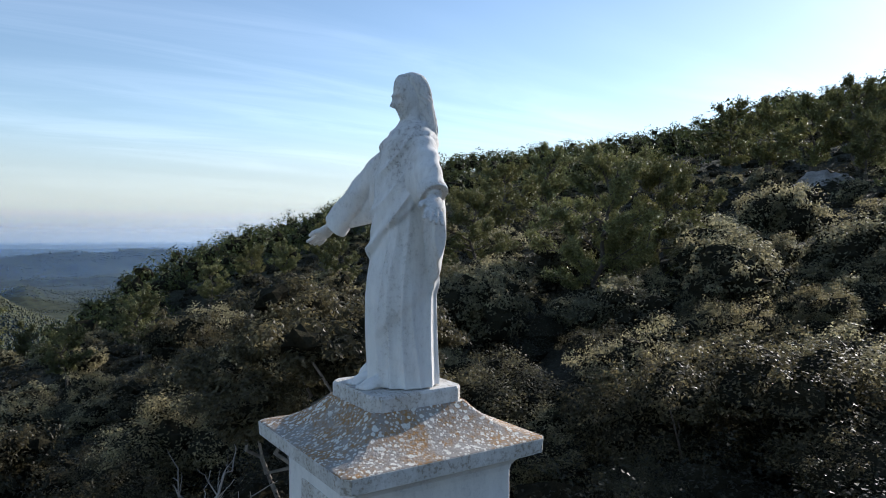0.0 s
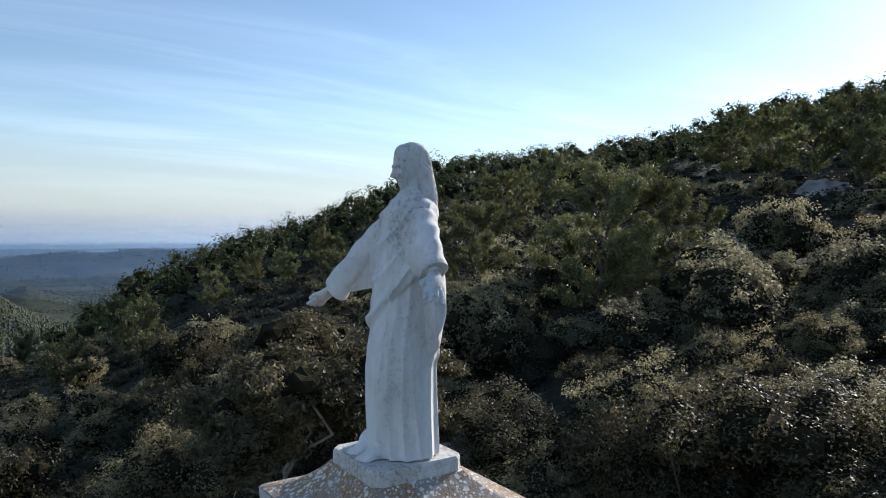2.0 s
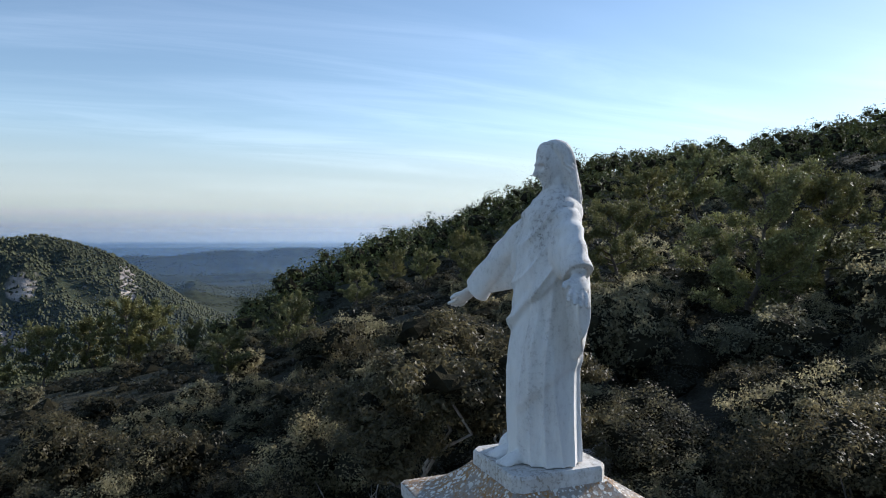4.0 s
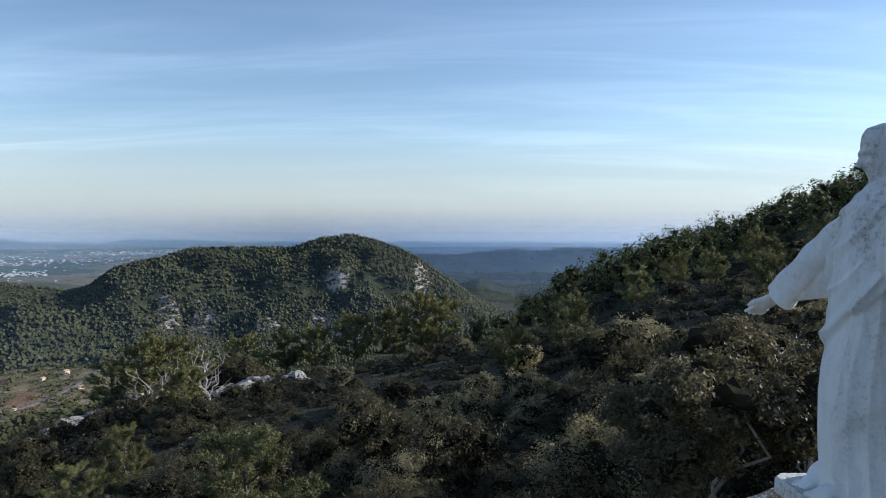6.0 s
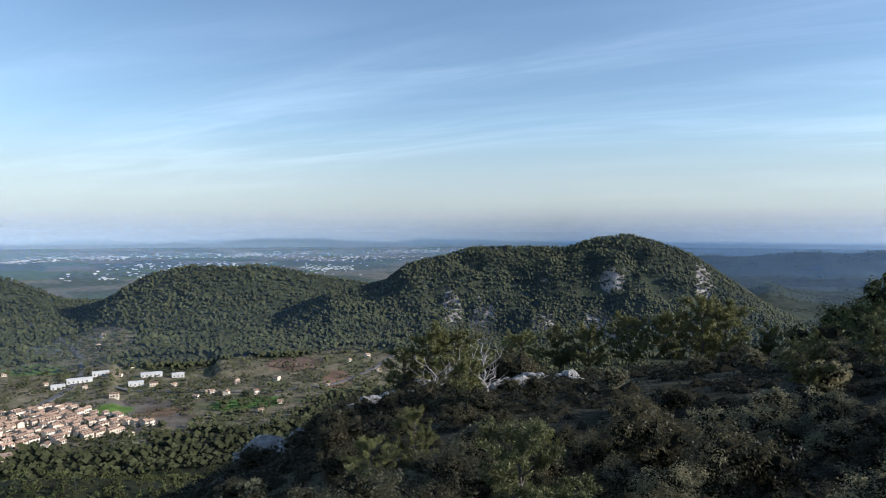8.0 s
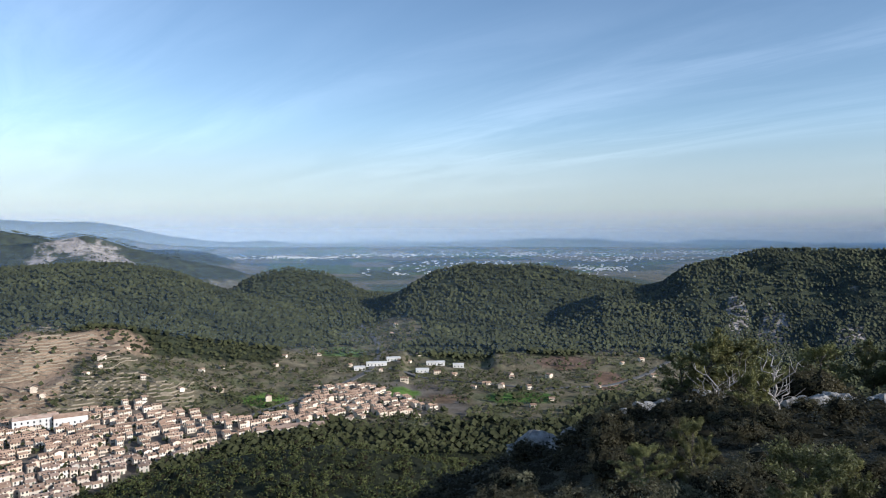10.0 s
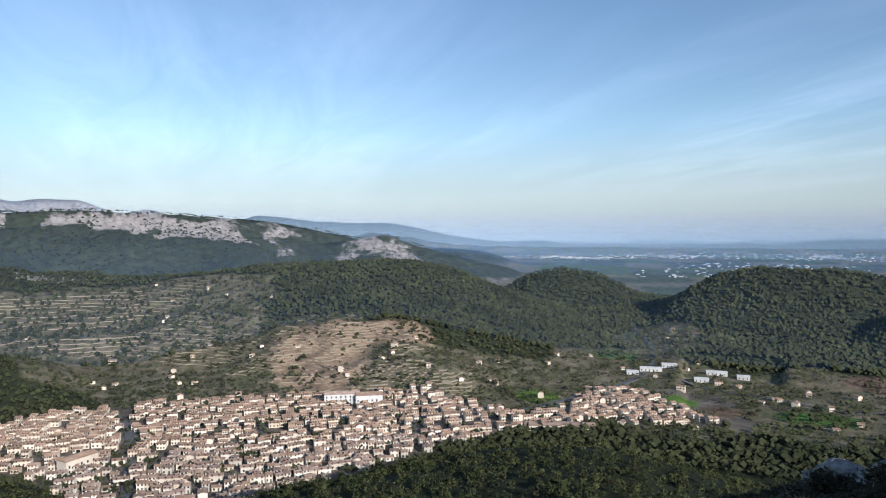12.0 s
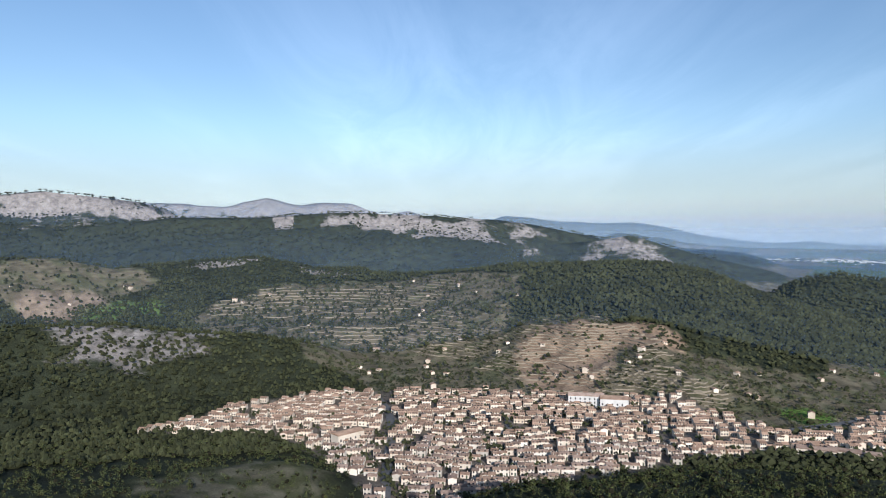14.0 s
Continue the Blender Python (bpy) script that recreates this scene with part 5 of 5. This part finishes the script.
def village():
    g = np.random.default_rng(23)
    kinds = [(5.0, 5.6, 4.2, 0.30, 2, 1), (6.4, 5.8, 4.4, 0.28, 2, 2), (4.4, 5.8, 5.0, 0.30, 2, 3), (8.6, 5.6, 4.0, 0.26, 2, 4), (5.6, 4.8, 2.7, 0.30, 1, 5)]
    models = [make_house(*k) for k in kinds]
    spots = []
    c0 = np.array(polar(120, 540.0))
    ang = radians(116)
    u, v = np.array((math.cos(ang), math.sin(ang))), np.array((-math.sin(ang), math.cos(ang)))
    row = -190.0
    while row < 290:
        q = -420.0
        while q < 600:
            k = int(g.integers(5))
            w = kinds[k][0]
            q += w / 2
            bend = 14 * vnoise(np.array([q / 90.0]), np.array([row / 140.0]), 4)[0]
            p = c0 - u * q + v * (row + bend)
            r, b = math.hypot(*p), math.degrees(math.atan2(-p[0], p[1]))
            street = abs((q + 0.25 * row) % 62 - 31) < 2.6
            if bool(town_mask(np.array([b]), np.array([r]))[0]) and not street and g.random() < 0.77 and abs(b - 126.2) > 0.5:
                spots.append((float(p[0] + g.normal(0, 0.6)), float(p[1] + g.normal(0, 1.0)), k, math.degrees(ang) + 9 * vnoise(np.array([q / 60]), np.array([row / 60]), 9)[0] + g.normal(0, 1.5) + (90 if g.random() < 0.07 else 0), r))
            q += w / 2 + (g.uniform(2, 9) if g.random() < 0.2 else 0.1)
        row += g.choice([6.2, 8.0, 12.5])
    # villas and farms in the open land
    for i in range(900):
        b, r = g.uniform(60, 156), g.uniform(560, 1500)
        x, y = polar(np.array([b]), np.array([r]))
        if open_mask(np.array([b]), np.array([r]), x, y)[0] and not town_mask(np.array([b]), np.array([r]))[0] and g.random() < (0.42 if r < 900 else 0.14):
            spots.append((float(x[0]), float(y[0]), 4 if g.random() < 0.8 else int(g.integers(4)), g.uniform(0, 180), r))
    spots.sort(key=lambda s: s[4])
    zs = land_height(np.array([s[0] for s in spots]), np.array([s[1] for s in spots]))
    for (x, y, k, a, r), z in list(zip(spots, zs))[:285]:
        copy_thing(models[k], pose(x, y, float(z), 0, 0, a))
    # farther houses, joined
    vs, fs, mats = [], [], []
    n = 0
    for (x, y, k, a, r), z in list(zip(spots, zs))[285:]:
        w, d, h, pitch, rows, _ = kinds[k]
        ca, sa = math.cos(radians(a)), math.sin(radians(a))

        def add(points, faces, mi):
            nonlocal n
            for px, py, pz in points:
                vs.append((x + px * ca - py * sa, y + px * sa + py * ca, z + pz))
            for f in faces:
                fs.append(tuple(i + n for i in f))
                mats.append(mi)
            n += len(points)

        X, Y = w / 2, d / 2
        rise = Y * pitch
        add([(-X, -Y, -3), (X, -Y, -3), (X, Y, -3), (-X, Y, -3), (-X, -Y, h), (X, -Y, h), (X, Y, h), (-X, Y, h), (-X, 0, h + rise), (X, 0, h + rise)],
            [(0, 1, 5, 4), (2, 3, 7, 6), (1, 2, 6, 5), (3, 0, 4, 7), (5, 6, 9, 9), (7, 4, 8, 8)], 0)
        for s in (-1, 1):
            add([(-X - 0.3, s * (Y + 0.3), h - 0.1), (X + 0.3, s * (Y + 0.3), h - 0.1), (X + 0.3, 0, h + rise + 0.2), (-X - 0.3, 0, h + rise + 0.2),
                 (-X - 0.3, s * (Y + 0.3), h + 0.1), (X + 0.3, s * (Y + 0.3), h + 0.1), (X + 0.3, 0, h + rise + 0.4), (-X - 0.3, 0, h + rise + 0.4)],
                [(0, 1, 2, 3), (4, 5, 6, 7), (0, 1, 5, 4), (1, 2, 6, 5), (3, 0, 4, 7)], 1)
            for rr in range(rows):
                for c in range(3):
                    px, pz = -X + w * (c + 0.5) / 3, 1.5 + 2.8 * rr
                    add([(px - 0.5, s * (Y + 0.05), pz - 0.7), (px + 0.5, s * (Y + 0.05), pz - 0.7), (px + 0.5, s * (Y + 0.05), pz + 0.7), (px - 0.5, s * (Y + 0.05), pz + 0.7)], [(0, 1, 2, 3)], 2)
    me = bpy.data.meshes.new("far_houses")
    me.from_pydata(vs, [], [tuple(dict.fromkeys(f)) for f in fs])
    for m in (WALL, TILES, GLASS):
        me.materials.append(m)
    me.polygons.foreach_set("material_index", np.array(mats, np.int32))
    me.update()
    tagged(new("far_houses", me), "farther plastered houses with clay tile roofs", "houses", kind="stuff")
    for src in models:
        for o in (*src.children_recursive, src):
            bpy.data.objects.remove(o)


village()


def big_building(name, label, category, b, r, w, d, h, turn, mat, roof=True):
    """A large block: walls, low roof and rows of windows."""
    root = new(name)
    x, y = (float(t) for t in polar(b, r))
    root.matrix_world = pose(x, y, ground_at(x, y), 0, 0, turn)
    bm = bmesh.new()
    box(bm, -w / 2, w / 2, -d / 2, d / 2, -4, h)
    part("wall", from_bm("wall", bm, mat), root)
    bm = bmesh.new()
    box(bm, -w / 2 - 0.4, w / 2 + 0.4, -d / 2 - 0.4, d / 2 + 0.4, h + 0.004, h + 0.5)
    v = [bm.verts.new(p) for p in ((-w / 2, 0, h + 0.5 + d * 0.13), (w / 2, 0, h + 0.5 + d * 0.13), (-w / 2, -d / 2, h + 0.505), (w / 2, -d / 2, h + 0.505), (w / 2, d / 2, h + 0.505), (-w / 2, d / 2, h + 0.505))]
    for f in ((0, 1, 3, 2), (1, 0, 5, 4), (0, 2, 5), (1, 4, 3)):
        bm.faces.new([v[i] for i in f])
    part("roof", from_bm("roof", bm, TILES if roof else mat), root)
    bm = bmesh.new()
    box(bm, -0.6, 0.6, -0.08, 0.08, -0.9, 0.9)
    pane = from_bm("window", bm, GLASS)
    for s in (-1, 1):
        for k in range(int(h / 3.4)):
            for i in range(int(w / 4.5)):
                part("window", pane, root, m=pose(-w / 2 + 4.5 * (i + 0.5), s * d / 2, 1.9 + 3.3 * k))
    return tagged(root, label, category)


PALE = material("pale_render", (0.55, 0.52, 0.48), (0.78, 0.75, 0.7), 0.1, 0.9, 0.1, 20, 0.1)
big_building("school", "long pale three-storey building above the village roofs", "building", 109.8, 675, 34, 12, 11, 112, PALE)
big_building("school", "long pale three-storey building above the village roofs", "building", 107.6, 672, 26, 14, 10, 112, PALE)
big_building("church", "large sandstone church among the village houses", "church", 129.5, 530, 24, 10, 9, 165, WALL)
for b, r, w in ((84.6, 880, 26), (83.2, 905, 18), (86.0, 860, 14), (79.7, 900, 24), (80.8, 850, 16), (77.8, 890, 14), (90.6, 575, 34), (93.0, 570, 26)):
    big_building("warehouse", "long low white warehouse beside the valley road", "warehouse", b, r, w, 9, 4.0, b + 4, PALE if r > 600 else WALL, r < 600)


# ---- roads, terrace walls, distant towns ----
def road(label, width, *points):
    """A road that follows the ground along (bearing, distance) points."""
    pts = np.array([polar(b, r) for b, r in points])
    t = np.linspace(0, len(pts) - 1, len(pts) * 24)
    x, y = np.interp(t, range(len(pts)), pts[:, 0]), np.interp(t, range(len(pts)), pts[:, 1])
    k = np.ones(15) / 15
    x, y = (np.convolve(np.pad(a, 7, mode="edge"), k, "valid") for a in (x, y))
    dx, dy = np.gradient(x), np.gradient(y)
    n = np.hypot(dx, dy) + 1e-9
    ox, oy = -dy / n * width / 2, dx / n * width / 2
    zc = land_height(x, y)
    zc = np.convolve(np.pad(zc, 4, mode="edge"), np.ones(9) / 9, "valid") + 0.7
    m = len(x)
    v = np.concatenate([np.stack([x + ox, y + oy, zc], -1), np.stack([x - ox, y - oy, zc], -1), np.stack([x + ox, y + oy, zc - 2.5], -1), np.stack([x - ox, y - oy, zc - 2.5], -1)])
    i = np.arange(m - 1)
    f = np.concatenate([np.stack([i, i + 1, i + 1 + m, i + m], -1), np.stack([i, i + 2 * m, i + 1 + 2 * m, i + 1], -1), np.stack([i + m, i + m + 1, i + 3 * m + 1, i + 3 * m], -1)])
    tagged(new("road", mesh_np("road", v, f, ASPHALT)), label, "road", kind="structure")


road("straight asphalt village street", 7, (126.6, 370), (126.2, 480), (125.8, 560), (126.2, 640), (127.0, 690))
road("asphalt village street", 5, (121, 410), (116.5, 480), (116.0, 560), (116.6, 650))
road("asphalt valley road past the village", 7, (112, 690), (103, 600), (97, 610), (92, 680), (87.5, 760), (85.0, 860), (84.2, 1000), (85.5, 1200), (88, 1500))
road("pale country lane", 5, (84, 860), (78, 780), (71, 730), (66, 760), (62.5, 850), (60, 980))


def terraces(b0, b1, r0, r1, step, label):
    """Dry-stone terrace walls along the contours of a slope; each is a piece of its own."""
    bears = np.arange(b0, b1, 0.25)
    rads = np.arange(r0, r1, 3.0)
    bb, rr = np.meshgrid(bears, rads, indexing="ij")
    x, y = polar(bb, rr)
    h = land_height(x, y)
    open_land = open_mask(bb, rr, x, y) & ~town_mask(bb, rr)
    root = new("terrace_walls")
    for level in np.arange(h.min() + step, h.max(), step):
        over = h > level
        has = over.any(1) & ~over[:, 0]
        first = np.argmax(over, 1)
        run = []
        for i in range(len(bears) + 1):
            good = i < len(bears) and has[i] and open_land[i, first[i]] and (not run or abs(rads[first[i]] - run[-1][1]) < 22)
            if good:
                run.append((bears[i], rads[first[i]]))
                continue
            if len(run) > 4:
                a = np.array(run)
                px, py = polar(a[:, 0], a[:, 1])
                qx, qy = polar(a[:, 0], a[:, 1] + 1.0)
                pz = land_height(px, py)
                m = len(a)
                v = np.concatenate([np.stack([px, py, pz - 1.0], -1), np.stack([px, py, pz + 1.3], -1), np.stack([qx, qy, pz + 1.3], -1), np.stack([qx, qy, pz - 1.0], -1)])
                k = np.arange(m - 1)
                f = np.concatenate([np.stack([k + j * m, k + 1 + j * m, k + 1 + (j + 1) * m, k + (j + 1) * m], -1) for j in range(3)])
                part("wall", mesh_np("wall", v, f, DRYWALL), root)
            run = []
    tagged(root, label, "terrace walls", kind="structure")


terraces(99, 126, 680, 1000, 2.4, "tan dry-stone terrace walls on the slope above the village")
terraces(120, 142, 960, 1400, 4.0, "tan dry-stone terrace walls on the far slope")


def distant_towns():
    g = np.random.default_rng(5)
    vs, fs = [], []
    n = 0
    for b0, r0, db, dr, m in ((91, 3350, 5, 120, 190), (83, 3500, 6, 160, 120), (72, 3600, 7, 200, 180), (76, 2900, 7, 220, 110), (66, 2700, 3, 130, 90), (58, 3800, 5, 200, 160), (64, 3300, 5, 200, 120), (80, 2500, 6, 150, 50), (100, 3300, 5, 140, 60), (70, 2450, 5, 150, 50)):
        b, r = g.normal(b0, db * 0.5, m), g.normal(r0, dr * 0.5, m)
        x, y = polar(b, r)
        z = land_height(x, y)
        for i in range(m):
            w, d, h = g.uniform(3, 13), g.uniform(4, 8), g.uniform(1.5, 3.2)
            a = radians(b[i] + g.normal(0, 12))
            for px, py, pz in ((-w, -d, -3), (w, -d, -3), (w, d, -3), (-w, d, -3), (-w, -d, h), (w, -d, h), (w, d, h), (-w, d, h)):
                vs.append((x[i] + (px * math.cos(a) - py * math.sin(a)) / 2, y[i] + (px * math.sin(a) + py * math.cos(a)) / 2, z[i] + pz))
            fs += [tuple(n + j for j in f) for f in ((4, 5, 6, 7), (0, 1, 5, 4), (1, 2, 6, 5), (2, 3, 7, 6), (3, 0, 4, 7))]
            n += 8
    tagged(new("distant_towns", mesh_np("distant_towns", vs, fs, PALE)), "white buildings of distant towns on the plain", "towns", kind="stuff")


distant_towns()


# ---- haze: tinted see-through shells stand in for lit air, thicker with distance ----
def haze(r, density, top, colour):
    m = bpy.data.materials.new("haze")
    m.use_nodes = True
    n = Nodes(m.node_tree)
    sep = n.add("ShaderNodeSeparateXYZ")
    n.link(n.add("ShaderNodeNewGeometry").outputs["Position"], sep.inputs[0])
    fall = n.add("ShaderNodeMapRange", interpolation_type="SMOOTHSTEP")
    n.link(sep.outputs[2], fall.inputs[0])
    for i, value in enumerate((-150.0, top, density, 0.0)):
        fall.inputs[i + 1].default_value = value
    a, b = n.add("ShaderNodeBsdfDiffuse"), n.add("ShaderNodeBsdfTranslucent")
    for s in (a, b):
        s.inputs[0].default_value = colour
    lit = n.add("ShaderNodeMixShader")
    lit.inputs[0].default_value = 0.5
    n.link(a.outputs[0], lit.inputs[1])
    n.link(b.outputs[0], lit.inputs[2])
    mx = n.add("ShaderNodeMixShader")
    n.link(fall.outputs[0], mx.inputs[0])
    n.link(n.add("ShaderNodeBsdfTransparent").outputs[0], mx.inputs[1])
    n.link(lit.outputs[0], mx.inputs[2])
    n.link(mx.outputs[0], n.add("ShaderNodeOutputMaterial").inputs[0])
    k = 120
    a = np.arange(k) * 2 * math.pi / k
    levels = np.linspace(-260, top + 5, 8)
    v = np.concatenate([np.stack([r * np.cos(a), r * np.sin(a), np.full(k, z)], -1) for z in levels])
    i = np.arange(k)
    f = np.concatenate([np.stack([j * k + i, j * k + (i + 1) % k, (j + 1) * k + (i + 1) % k, (j + 1) * k + i], -1) for j in range(len(levels) - 1)])
    ob = tagged(new("haze", mesh_np("haze", v, f, m, True)), "thin veil of blue-white haze over the valley", "haze", kind="structure")
    ob.visible_shadow = False


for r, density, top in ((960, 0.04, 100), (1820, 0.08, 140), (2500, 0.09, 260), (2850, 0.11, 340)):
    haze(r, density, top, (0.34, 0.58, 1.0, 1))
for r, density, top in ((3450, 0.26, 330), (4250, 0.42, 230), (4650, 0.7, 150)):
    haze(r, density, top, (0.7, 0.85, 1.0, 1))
